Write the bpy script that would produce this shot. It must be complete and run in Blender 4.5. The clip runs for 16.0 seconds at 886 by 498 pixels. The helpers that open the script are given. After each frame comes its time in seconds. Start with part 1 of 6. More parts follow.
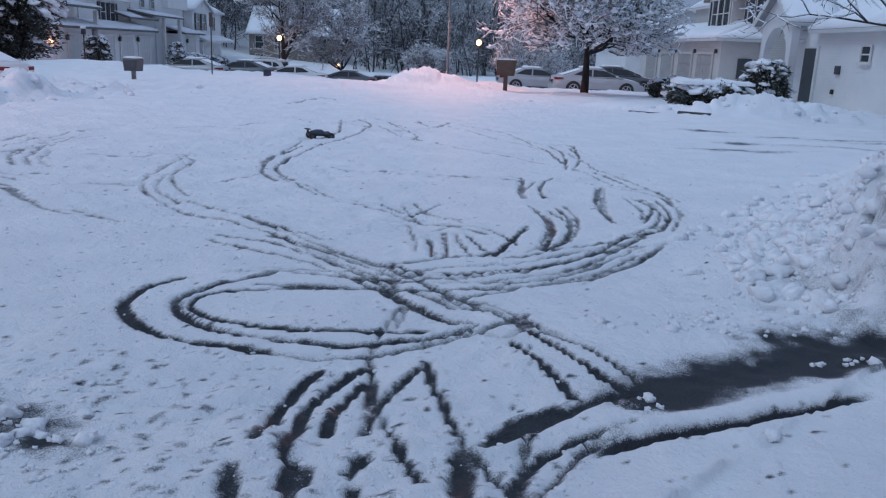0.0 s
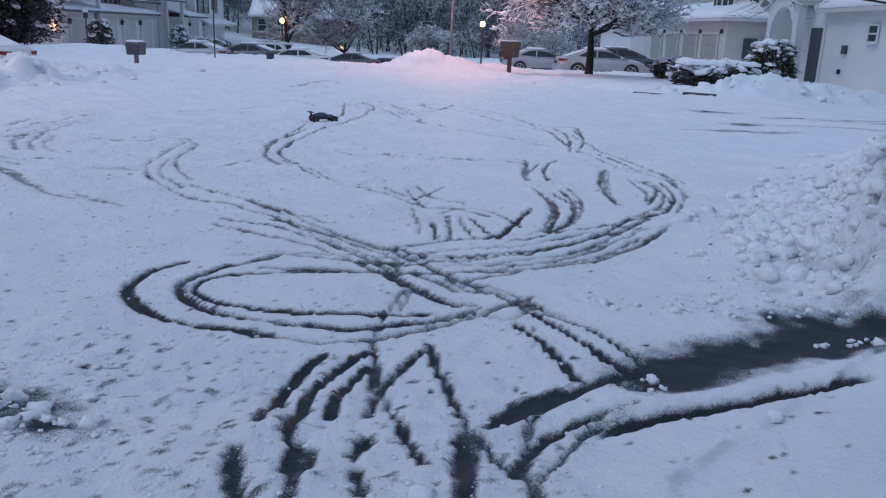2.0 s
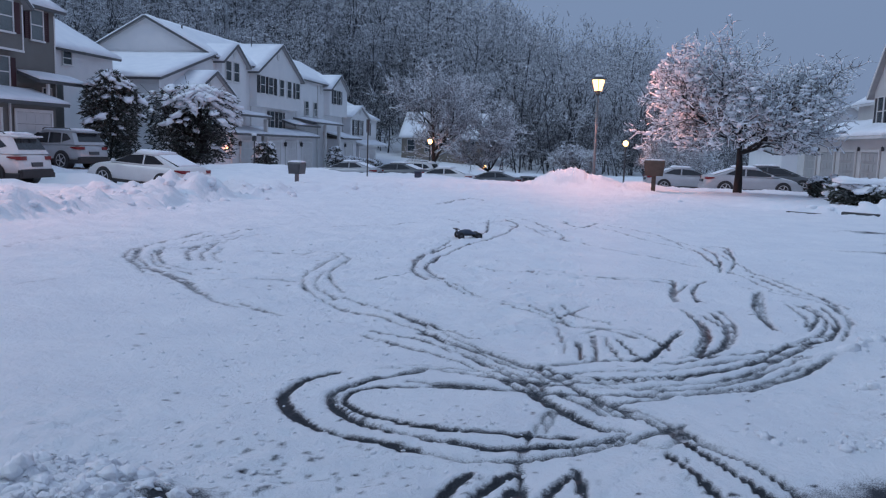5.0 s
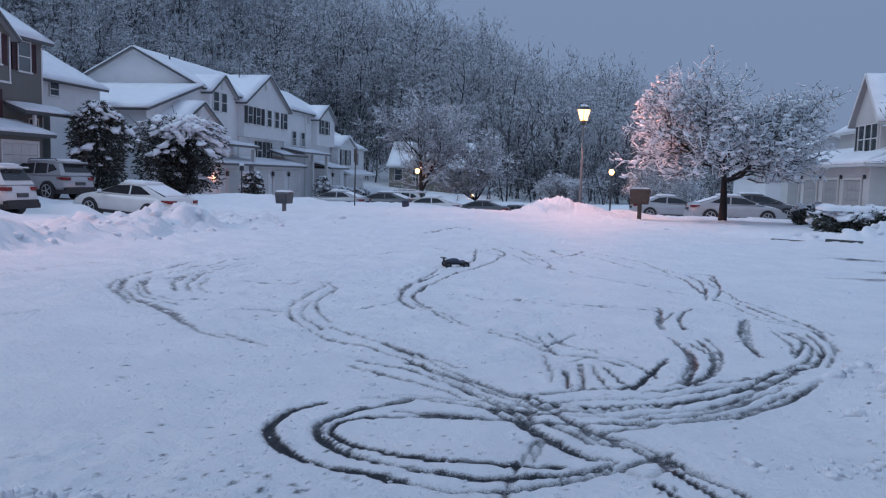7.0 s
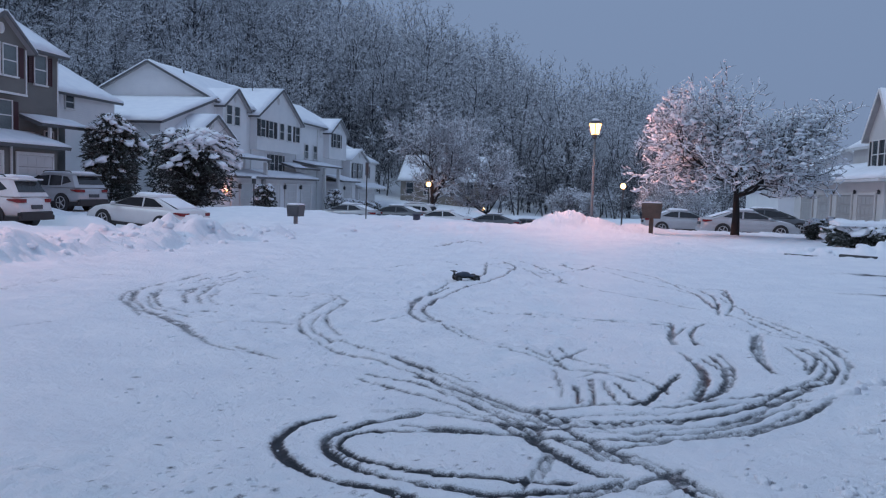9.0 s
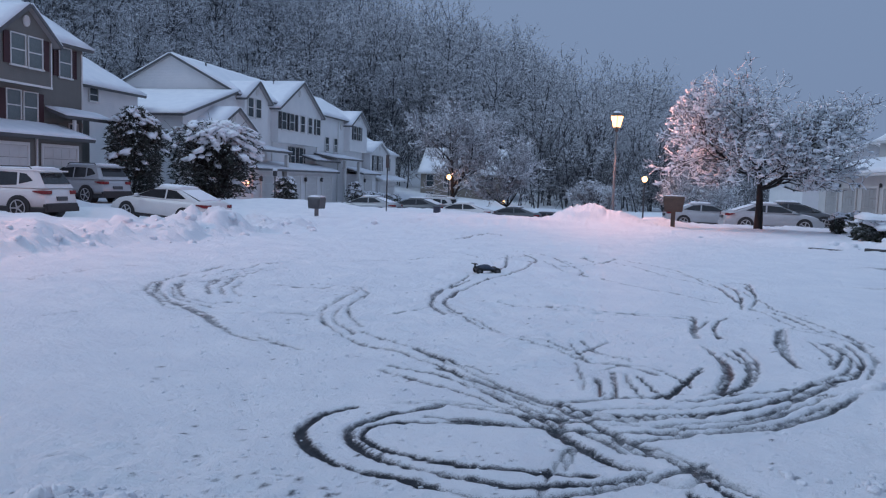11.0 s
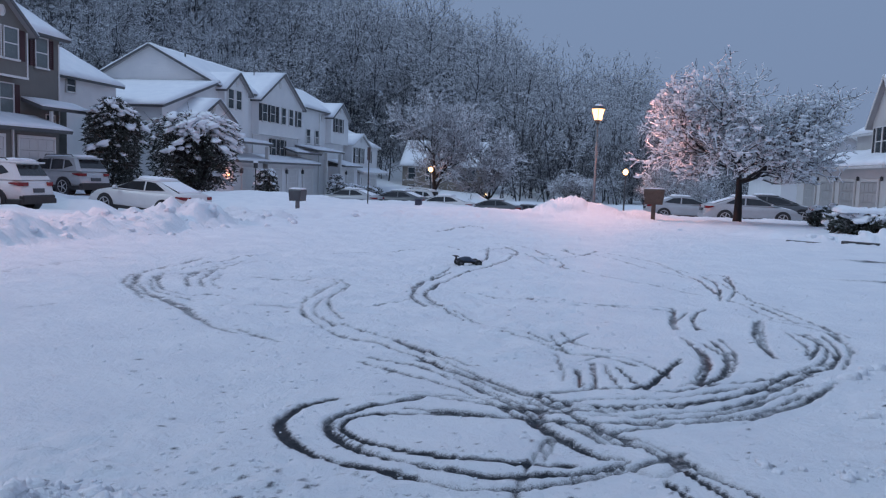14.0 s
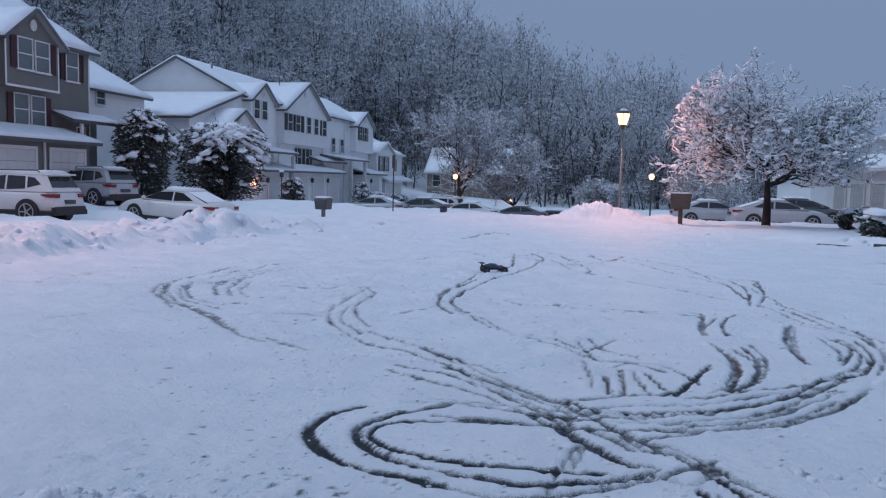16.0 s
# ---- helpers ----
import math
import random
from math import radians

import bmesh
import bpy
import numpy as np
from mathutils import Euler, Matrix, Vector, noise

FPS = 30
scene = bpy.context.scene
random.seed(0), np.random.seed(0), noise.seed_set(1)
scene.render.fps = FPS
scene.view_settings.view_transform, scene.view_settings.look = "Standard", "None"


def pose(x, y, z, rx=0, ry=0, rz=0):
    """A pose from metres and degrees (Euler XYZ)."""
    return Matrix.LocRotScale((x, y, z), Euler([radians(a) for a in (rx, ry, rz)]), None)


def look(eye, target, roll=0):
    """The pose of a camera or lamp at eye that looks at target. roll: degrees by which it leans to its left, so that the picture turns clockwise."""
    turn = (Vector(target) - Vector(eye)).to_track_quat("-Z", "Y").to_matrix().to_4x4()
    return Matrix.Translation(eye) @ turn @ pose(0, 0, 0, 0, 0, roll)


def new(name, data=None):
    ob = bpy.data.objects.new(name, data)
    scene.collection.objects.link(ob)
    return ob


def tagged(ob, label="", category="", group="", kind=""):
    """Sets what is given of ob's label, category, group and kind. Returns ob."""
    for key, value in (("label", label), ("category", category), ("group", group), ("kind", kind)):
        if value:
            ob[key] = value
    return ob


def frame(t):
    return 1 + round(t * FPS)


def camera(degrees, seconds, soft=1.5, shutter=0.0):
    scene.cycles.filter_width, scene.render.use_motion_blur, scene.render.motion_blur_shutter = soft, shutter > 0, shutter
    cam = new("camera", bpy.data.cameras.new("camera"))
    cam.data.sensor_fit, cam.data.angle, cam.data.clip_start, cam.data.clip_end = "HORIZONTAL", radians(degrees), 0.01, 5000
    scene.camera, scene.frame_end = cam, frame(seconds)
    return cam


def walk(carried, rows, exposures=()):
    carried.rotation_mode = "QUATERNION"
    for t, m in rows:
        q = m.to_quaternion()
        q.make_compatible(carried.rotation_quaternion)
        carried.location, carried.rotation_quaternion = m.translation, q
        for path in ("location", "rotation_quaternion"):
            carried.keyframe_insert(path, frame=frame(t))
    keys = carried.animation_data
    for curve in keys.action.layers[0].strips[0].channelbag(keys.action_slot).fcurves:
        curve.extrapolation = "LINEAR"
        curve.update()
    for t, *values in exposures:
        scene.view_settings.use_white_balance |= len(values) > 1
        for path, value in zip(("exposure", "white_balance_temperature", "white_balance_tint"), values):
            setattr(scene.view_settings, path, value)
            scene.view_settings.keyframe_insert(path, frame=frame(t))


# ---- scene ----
cam = camera(58.35, 16.0, soft=1.2)
PATH = [
    (0.0, pose(0.040, 0.049, 1.529, 75.85, -2.46, -0.44)),
    (0.5, pose(0.024, 0.059, 1.510, 75.03, -2.68, 1.04)),
    (1.0, pose(0.024, 0.056, 1.519, 74.16, -2.31, 2.20)),
    (1.5, pose(0.037, 0.067, 1.520, 73.93, -2.11, 1.43)),
    (2.0, pose(0.049, 0.053, 1.527, 74.61, -2.12, -0.18)),
    (2.5, pose(0.048, 0.054, 1.528, 75.52, -2.40, -0.41)),
    (3.0, pose(0.030, 0.047, 1.526, 76.62, -2.61, 1.29)),
    (3.5, pose(0.013, 0.037, 1.542, 78.25, -2.48, 3.73)),
    (4.0, pose(0.004, 0.016, 1.544, 79.62, -2.35, 6.53)),
    (4.5, pose(-0.005, -0.002, 1.554, 80.91, -2.16, 8.97)),
    (5.0, pose(-0.005, 0.007, 1.556, 82.54, -1.75, 9.88)),
    (7.5, pose(0.010, -0.005, 1.561, 85.16, -1.56, 8.87)),
    (8.0, pose(0.013, 0.005, 1.563, 85.72, -1.68, 9.54)),
    (10.5, pose(0.001, 0.013, 1.548, 85.19, -1.83, 10.07)),
    (11.0, pose(-0.007, 0.002, 1.553, 85.03, -1.88, 11.23)),
    (11.5, pose(-0.005, 0.012, 1.546, 84.95, -1.61, 11.73)),
    (12.0, pose(-0.001, -0.002, 1.553, 85.03, -1.39, 11.88)),
    (12.5, pose(-0.000, -0.000, 1.550, 85.04, -1.60, 11.70)),
    (13.0, pose(-0.002, 0.022, 1.544, 84.52, -1.76, 11.27)),
    (13.5, pose(0.002, 0.003, 1.550, 83.99, -1.94, 10.51)),
    (14.0, pose(0.005, 0.012, 1.543, 84.55, -1.99, 9.93)),
    (14.5, pose(0.006, 0.004, 1.550, 85.13, -1.80, 9.77)),
    (15.0, pose(0.005, 0.007, 1.546, 85.27, -1.75, 10.01)),
    (15.5, pose(0.001, -0.016, 1.555, 85.30, -1.42, 10.63)),
    (16.0, pose(-0.001, 0.008, 1.546, 85.00, -1.30, 11.70)),
]
walk(cam, PATH)

# ---- light: heavy overcast at dusk ----
world = bpy.data.worlds.new("dusk")
scene.world = world
world.use_nodes = True
wn, wl = world.node_tree.nodes, world.node_tree.links
wn.clear()
w_out = wn.new("ShaderNodeOutputWorld")
w_coord = wn.new("ShaderNodeTexCoord")
w_sep = wn.new("ShaderNodeSeparateXYZ")
w_ramp = wn.new("ShaderNodeValToRGB")
w_ramp.color_ramp.elements[0].position, w_ramp.color_ramp.elements[0].color = 0.0, (0.196, 0.277, 0.456, 1)
w_ramp.color_ramp.elements[1].position, w_ramp.color_ramp.elements[1].color = 0.75, (0.365, 0.50, 0.775, 1)
w_mid = w_ramp.color_ramp.elements.new(0.22)
w_mid.color = (0.214, 0.300, 0.482, 1)
w_cloud = wn.new("ShaderNodeBackground")
w_cloud.inputs["Strength"].default_value = 0.94
w_sky = wn.new("ShaderNodeTexSky")
w_sky.sky_type, w_sky.sun_disc = "NISHITA", False
w_sky.sun_elevation, w_sky.sun_rotation = radians(4), radians(200)
w_clear = wn.new("ShaderNodeBackground")
w_clear.inputs["Strength"].default_value = 0.05
w_mix = wn.new("ShaderNodeMixShader")
w_mix.inputs[0].default_value = 0.94
wl.new(w_coord.outputs["Generated"], w_sep.inputs[0])
wl.new(w_sep.outputs["Z"], w_ramp.inputs[0])
wl.new(w_ramp.outputs[0], w_cloud.inputs["Color"])
wl.new(w_sky.outputs[0], w_clear.inputs["Color"])
wl.new(w_clear.outputs[0], w_mix.inputs[1])
wl.new(w_cloud.outputs[0], w_mix.inputs[2])
wl.new(w_mix.outputs[0], w_out.inputs[0])

sun = new("sun", bpy.data.lights.new("sun", "SUN"))
sun.data.energy, sun.data.angle, sun.data.color = 0.82, radians(32), (0.70, 0.85, 1.0)
sun.matrix_world = look((-42, 2, 55), (0, 15, 0))


# ---- materials ----
def material(name, color, rough=0.7, metal=0.0):
    m = bpy.data.materials.new(name)
    m.use_nodes = True
    b = m.node_tree.nodes["Principled BSDF"]
    b.inputs["Base Color"].default_value = (*color, 1)
    b.inputs["Roughness"].default_value, b.inputs["Metallic"].default_value = rough, metal
    return m, m.node_tree.nodes, m.node_tree.links, b


def noise_node(n, scale, detail=4, rough=0.6):
    t = n.new("ShaderNodeTexNoise")
    t.inputs["Scale"].default_value, t.inputs["Detail"].default_value, t.inputs["Roughness"].default_value = scale, detail, rough
    return t


def obj_coord(n, l, *texs):
    c = n.new("ShaderNodeTexCoord")
    for t in texs:
        l.new(c.outputs["Object"], t.inputs["Vector"])


def varied(name, c0, c1, scale=3.0, rough=0.7, metal=0.0, bump=0.0, bump_scale=40.0):
    """A colour that wanders between c0 and c1, with fine grain and relief."""
    m, n, l, b = material(name, c0, rough, metal)
    t, g = noise_node(n, scale, 5), noise_node(n, scale * 14, 3)
    obj_coord(n, l, t, g)
    add = n.new("ShaderNodeMath")
    add.operation = "ADD"
    half = n.new("ShaderNodeMath")
    half.operation, half.inputs[1].default_value = "MULTIPLY", 0.5
    l.new(t.outputs["Fac"], add.inputs[0])
    l.new(g.outputs["Fac"], add.inputs[1])
    l.new(add.outputs[0], half.inputs[0])
    r = n.new("ShaderNodeValToRGB")
    r.color_ramp.elements[0].position, r.color_ramp.elements[0].color = 0.35, (*c0, 1)
    r.color_ramp.elements[1].position, r.color_ramp.elements[1].color = 0.65, (*c1, 1)
    l.new(half.outputs[0], r.inputs[0])
    l.new(r.outputs[0], b.inputs["Base Color"])
    if bump:
        k = noise_node(n, bump_scale, 3)
        obj_coord(n, l, k)
        p = n.new("ShaderNodeBump")
        p.inputs["Strength"].default_value, p.inputs["Distance"].default_value = bump, 0.02
        l.new(k.outputs["Fac"], p.inputs["Height"])
        l.new(p.outputs[0], b.inputs["Normal"])
    return m


def siding(name, c0, c1, step=0.11):
    """Horizontal lap siding: a saw of relief up the wall, slightly dirty."""
    m, n, l, b = material(name, c0, 0.55)
    t = noise_node(n, 0.8, 6)
    c = n.new("ShaderNodeTexCoord")
    l.new(c.outputs["Object"], t.inputs["Vector"])
    r = n.new("ShaderNodeValToRGB")
    r.color_ramp.elements[0].position, r.color_ramp.elements[0].color = 0.3, (*c0, 1)
    r.color_ramp.elements[1].position, r.color_ramp.elements[1].color = 0.7, (*c1, 1)
    l.new(t.outputs["Fac"], r.inputs[0])
    l.new(r.outputs[0], b.inputs["Base Color"])
    w = n.new("ShaderNodeTexWave")
    w.wave_type, w.bands_direction, w.wave_profile = "BANDS", "Z", "SAW"
    w.inputs["Scale"].default_value = 0.314 / step
    w.inputs["Distortion"].default_value = 0.0
    l.new(c.outputs["Object"], w.inputs["Vector"])
    p = n.new("ShaderNodeBump")
    p.inputs["Strength"].default_value, p.inputs["Distance"].default_value = 0.6, 0.02
    l.new(w.outputs["Fac"], p.inputs["Height"])
    l.new(p.outputs[0], b.inputs["Normal"])
    return m


def snowy(name, c0, c1, lo=0.1, hi=0.45, scale=9.0, rough=0.85):
    """Bark or leaf with snow lying on what faces up."""
    m, n, l, b = material(name, c0, rough)
    geo = n.new("ShaderNodeNewGeometry")
    sep = n.new("ShaderNodeSeparateXYZ")
    l.new(geo.outputs["Normal"], sep.inputs[0])
    t = noise_node(n, scale, 3)
    l.new(geo.outputs["Position"], t.inputs["Vector"])
    mul = n.new("ShaderNodeMath")
    mul.operation, mul.inputs[1].default_value, mul.inputs[2].default_value = "MULTIPLY_ADD", 0.9, -0.45
    l.new(t.outputs["Fac"], mul.inputs[0])
    add = n.new("ShaderNodeMath")
    add.operation = "ADD"
    l.new(sep.outputs["Z"], add.inputs[0])
    l.new(mul.outputs[0], add.inputs[1])
    mr = n.new("ShaderNodeMapRange")
    mr.inputs["From Min"].default_value, mr.inputs["From Max"].default_value = lo, hi
    l.new(add.outputs[0], mr.inputs["Value"])
    bark = n.new("ShaderNodeMix")
    bark.data_type = "RGBA"
    bark.inputs["A"].default_value, bark.inputs["B"].default_value = (*c0, 1), (*c1, 1)
    l.new(t.outputs["Fac"], bark.inputs["Factor"])
    mix = n.new("ShaderNodeMix")
    mix.data_type = "RGBA"
    mix.inputs["B"].default_value = (0.80, 0.83, 0.87, 1)
    l.new(mr.outputs[0], mix.inputs["Factor"])
    l.new(bark.outputs["Result"], mix.inputs["A"])
    l.new(mix.outputs["Result"], b.inputs["Base Color"])
    return m


def snow_material(name, grain=1.0):
    m, n, l, b = material(name, (0.82, 0.85, 0.89), 0.6)
    b.inputs["Specular IOR Level"].default_value = 0.25
    t, f, k = noise_node(n, 1.3, 5), noise_node(n, 17.0, 6, 0.7), noise_node(n, 110.0, 3)
    obj_coord(n, l, t, f, k)
    r = n.new("ShaderNodeValToRGB")
    r.color_ramp.elements[0].position, r.color_ramp.elements[0].color = 0.3, (0.79, 0.825, 0.875, 1)
    r.color_ramp.elements[1].position, r.color_ramp.elements[1].color = 0.7, (0.885, 0.91, 0.94, 1)
    l.new(t.outputs["Fac"], r.inputs[0])
    l.new(r.outputs[0], b.inputs["Base Color"])
    p, q = n.new("ShaderNodeBump"), n.new("ShaderNodeBump")
    p.inputs["Strength"].default_value, p.inputs["Distance"].default_value = 0.9 * grain, 0.036
    q.inputs["Strength"].default_value, q.inputs["Distance"].default_value = 0.5 * grain, 0.008
    l.new(f.outputs["Fac"], p.inputs["Height"])
    l.new(k.outputs["Fac"], q.inputs["Height"])
    l.new(p.outputs[0], q.inputs["Normal"])
    l.new(q.outputs[0], b.inputs["Normal"])
    return m


def ground_material():
    """Snow that the wheels have scraped down to wet asphalt where the attribute 'bare' says so; 'bare' also paints the
    kerb groove's shade.
    """
    m = snow_material("trodden_snow", 1.1)
    n, l = m.node_tree.nodes, m.node_tree.links
    b, out = n["Principled BSDF"], n["Material Output"]
    a = n.new("ShaderNodeAttribute")
    a.attribute_name = "bare"
    f1, f2 = noise_node(n, 140.0, 3, 0.75), noise_node(n, 13.0, 4, 0.55)
    obj_coord(n, l, f1, f2)
    s = n.new("ShaderNodeMath")
    s.operation, s.inputs[1].default_value, s.inputs[2].default_value = "MULTIPLY_ADD", 1.25, -0.625
    l.new(f1.outputs["Fac"], s.inputs[0])
    s2 = n.new("ShaderNodeMath")
    s2.operation, s2.inputs[1].default_value, s2.inputs[2].default_value = "MULTIPLY_ADD", 0.55, -0.275
    l.new(f2.outputs["Fac"], s2.inputs[0])
    ad = n.new("ShaderNodeMath")
    ad.operation = "ADD"
    l.new(s.outputs[0], ad.inputs[0])
    l.new(s2.outputs[0], ad.inputs[1])
    cut = n.new("ShaderNodeMath")
    cut.operation = "ADD"
    l.new(a.outputs["Fac"], cut.inputs[0])
    l.new(ad.outputs[0], cut.inputs[1])
    mr = n.new("ShaderNodeMapRange")
    mr.inputs["From Min"].default_value, mr.inputs["From Max"].default_value = 0.17, 0.64
    l.new(cut.outputs[0], mr.inputs["Value"])
    gate = n.new("ShaderNodeMath")
    gate.operation, gate.inputs[1].default_value, gate.use_clamp = "MULTIPLY", 9.0, True
    l.new(a.outputs["Fac"], gate.inputs[0])
    fac = n.new("ShaderNodeMath")
    fac.operation = "MULTIPLY"
    l.new(mr.outputs[0], fac.inputs[0])
    l.new(gate.outputs[0], fac.inputs[1])
    wet = n.new("ShaderNodeBsdfPrincipled")
    wet.inputs["Roughness"].default_value = 0.55
    wet.inputs["Specular IOR Level"].default_value = 0.14
    wr = n.new("ShaderNodeValToRGB")
    wr.color_ramp.elements[0].position, wr.color_ramp.elements[0].color = 0.35, (0.012, 0.0135, 0.017, 1)
    wr.color_ramp.elements[1].position, wr.color_ramp.elements[1].color = 0.75, (0.06, 0.066, 0.078, 1)
    l.new(f1.outputs["Fac"], wr.inputs[0])
    l.new(wr.outputs[0], wet.inputs["Base Color"])
    mix = n.new("ShaderNodeMixShader")
    l.new(fac.outputs[0], mix.inputs[0])
    l.new(b.outputs[0], mix.inputs[1])
    l.new(wet.outputs[0], mix.inputs[2])
    l.new(mix.outputs[0], out.inputs["Surface"])
    return m


def glow(name, color, strength):
    m, n, l, b = material(name, color, 0.4)
    b.inputs["Emission Color"].default_value, b.inputs["Emission Strength"].default_value = (*color, 1), strength
    return m


SNOW = snow_material("snow", 0.8)
GROUND = ground_material()
GREY_SIDING = siding("taupe_siding", (0.135, 0.134, 0.124), (0.165, 0.162, 0.15))
WHITE_SIDING = siding("white_siding", (0.70, 0.71, 0.72), (0.78, 0.78, 0.78))
TAN_SIDING = siding("tan_siding", (0.19, 0.17, 0.14), (0.25, 0.225, 0.19))
CREAM_SIDING = siding("cream_siding", (0.52, 0.515, 0.50), (0.60, 0.59, 0.575))
SOFFIT = varied("soffit", (0.30, 0.30, 0.30), (0.38, 0.38, 0.38), 3, 0.7)
TRIM = varied("white_trim", (0.62, 0.62, 0.61), (0.72, 0.72, 0.71), 2, 0.5)
GUTTER = varied("grey_gutter", (0.08, 0.083, 0.088), (0.12, 0.123, 0.128), 2, 0.5)
SHUTTER = varied("maroon_shutter", (0.035, 0.010, 0.014), (0.055, 0.016, 0.02), 3, 0.6)
DARK_SHUTTER = varied("dark_shutter", (0.022, 0.026, 0.032), (0.04, 0.043, 0.05), 3, 0.6)
DOOR_PANEL = varied("garage_door_paint", (0.55, 0.55, 0.55), (0.64, 0.64, 0.63), 1.5, 0.5)
GLASS = varied("window_glass", (0.035, 0.045, 0.05), (0.07, 0.085, 0.095), 0.7, 0.06)
GLASS.node_tree.nodes["Principled BSDF"].inputs["Specular IOR Level"].default_value = 0.3
BLIND_GLASS = varied("glass_over_blinds", (0.10, 0.125, 0.125), (0.17, 0.20, 0.205), 1.6, 0.06)
LAMP_GLASS = glow("lit_lantern_glass", (1.0, 0.52, 0.22), 3.6)
BULB = glow("lit_bulb", (1.0, 0.55, 0.22), 6.0)
IRON = varied("dark_iron", (0.05, 0.052, 0.055), (0.09, 0.09, 0.095), 8, 0.5, 0.3)
POLE = varied("grey_pole", (0.13, 0.135, 0.14), (0.2, 0.2, 0.21), 6, 0.55, 0.4)
BOX_GREY = varied("grey_metal", (0.055, 0.065, 0.075), (0.085, 0.095, 0.105), 5, 0.5, 0.3)
BOX_BROWN = varied("weathered_wood", (0.075, 0.052, 0.042), (0.13, 0.09, 0.072), 6, 0.8, bump=0.4)
BARK = snowy("snowy_bark", (0.012, 0.011, 0.011), (0.028, 0.024, 0.023), 0.55, 0.9)
TWIG = snowy("snowy_twig", (0.022, 0.02, 0.02), (0.05, 0.044, 0.044), 0.4, 0.85)
FROST_TWIG = snowy("frosted_twig", (0.13, 0.133, 0.145), (0.25, 0.253, 0.265), -0.1, 0.6)
FOREST_BARK = snowy("forest_bark", (0.018, 0.018, 0.022), (0.045, 0.045, 0.052), 0.3, 0.9)
FOREST_TWIG = snowy("forest_twig", (0.10, 0.104, 0.118), (0.215, 0.22, 0.235), -0.08, 0.66, 0.5)
NEEDLE = snowy("snowy_needles", (0.022, 0.028, 0.022), (0.05, 0.056, 0.042), 0.45, 0.95)
TYRE = varied("tyre_rubber", (0.012, 0.012, 0.013), (0.03, 0.03, 0.03), 12, 0.8)
RIM = varied("alloy", (0.35, 0.36, 0.37), (0.48, 0.48, 0.49), 10, 0.4, 0.3)
DOOR_GREY = varied("grey_garage_door", (0.33, 0.33, 0.33), (0.39, 0.39, 0.385), 1.5, 0.5)
CAR_WHITE = varied("white_car_paint", (0.60, 0.615, 0.62), (0.68, 0.69, 0.69), 2, 0.3)
CAR_SILVER = varied("silver_car_paint", (0.36, 0.38, 0.40), (0.45, 0.47, 0.49), 2, 0.35, 0.2)
CAR_GREY = varied("grey_car_paint", (0.10, 0.11, 0.12), (0.15, 0.16, 0.17), 2, 0.35, 0.4)
CAR_GLASS = varied("car_glass", (0.018, 0.02, 0.023), (0.035, 0.04, 0.045), 2, 0.08)
PLASTIC = varied("black_plastic", (0.015, 0.015, 0.017), (0.03, 0.03, 0.032), 9, 0.55)
TAIL_RED = varied("tail_light_red", (0.15, 0.010, 0.014), (0.21, 0.014, 0.017), 6, 0.2)
CONCRETE = varied("wet_concrete", (0.035, 0.035, 0.037), (0.075, 0.075, 0.078), 5, 0.7, bump=0.3)
MARKER_BLUE = varied("blue_plastic", (0.025, 0.035, 0.06), (0.04, 0.055, 0.09), 5, 0.5)
TOY_BLUE = varied("toy_shell", (0.02, 0.03, 0.05), (0.05, 0.065, 0.10), 20, 0.35)


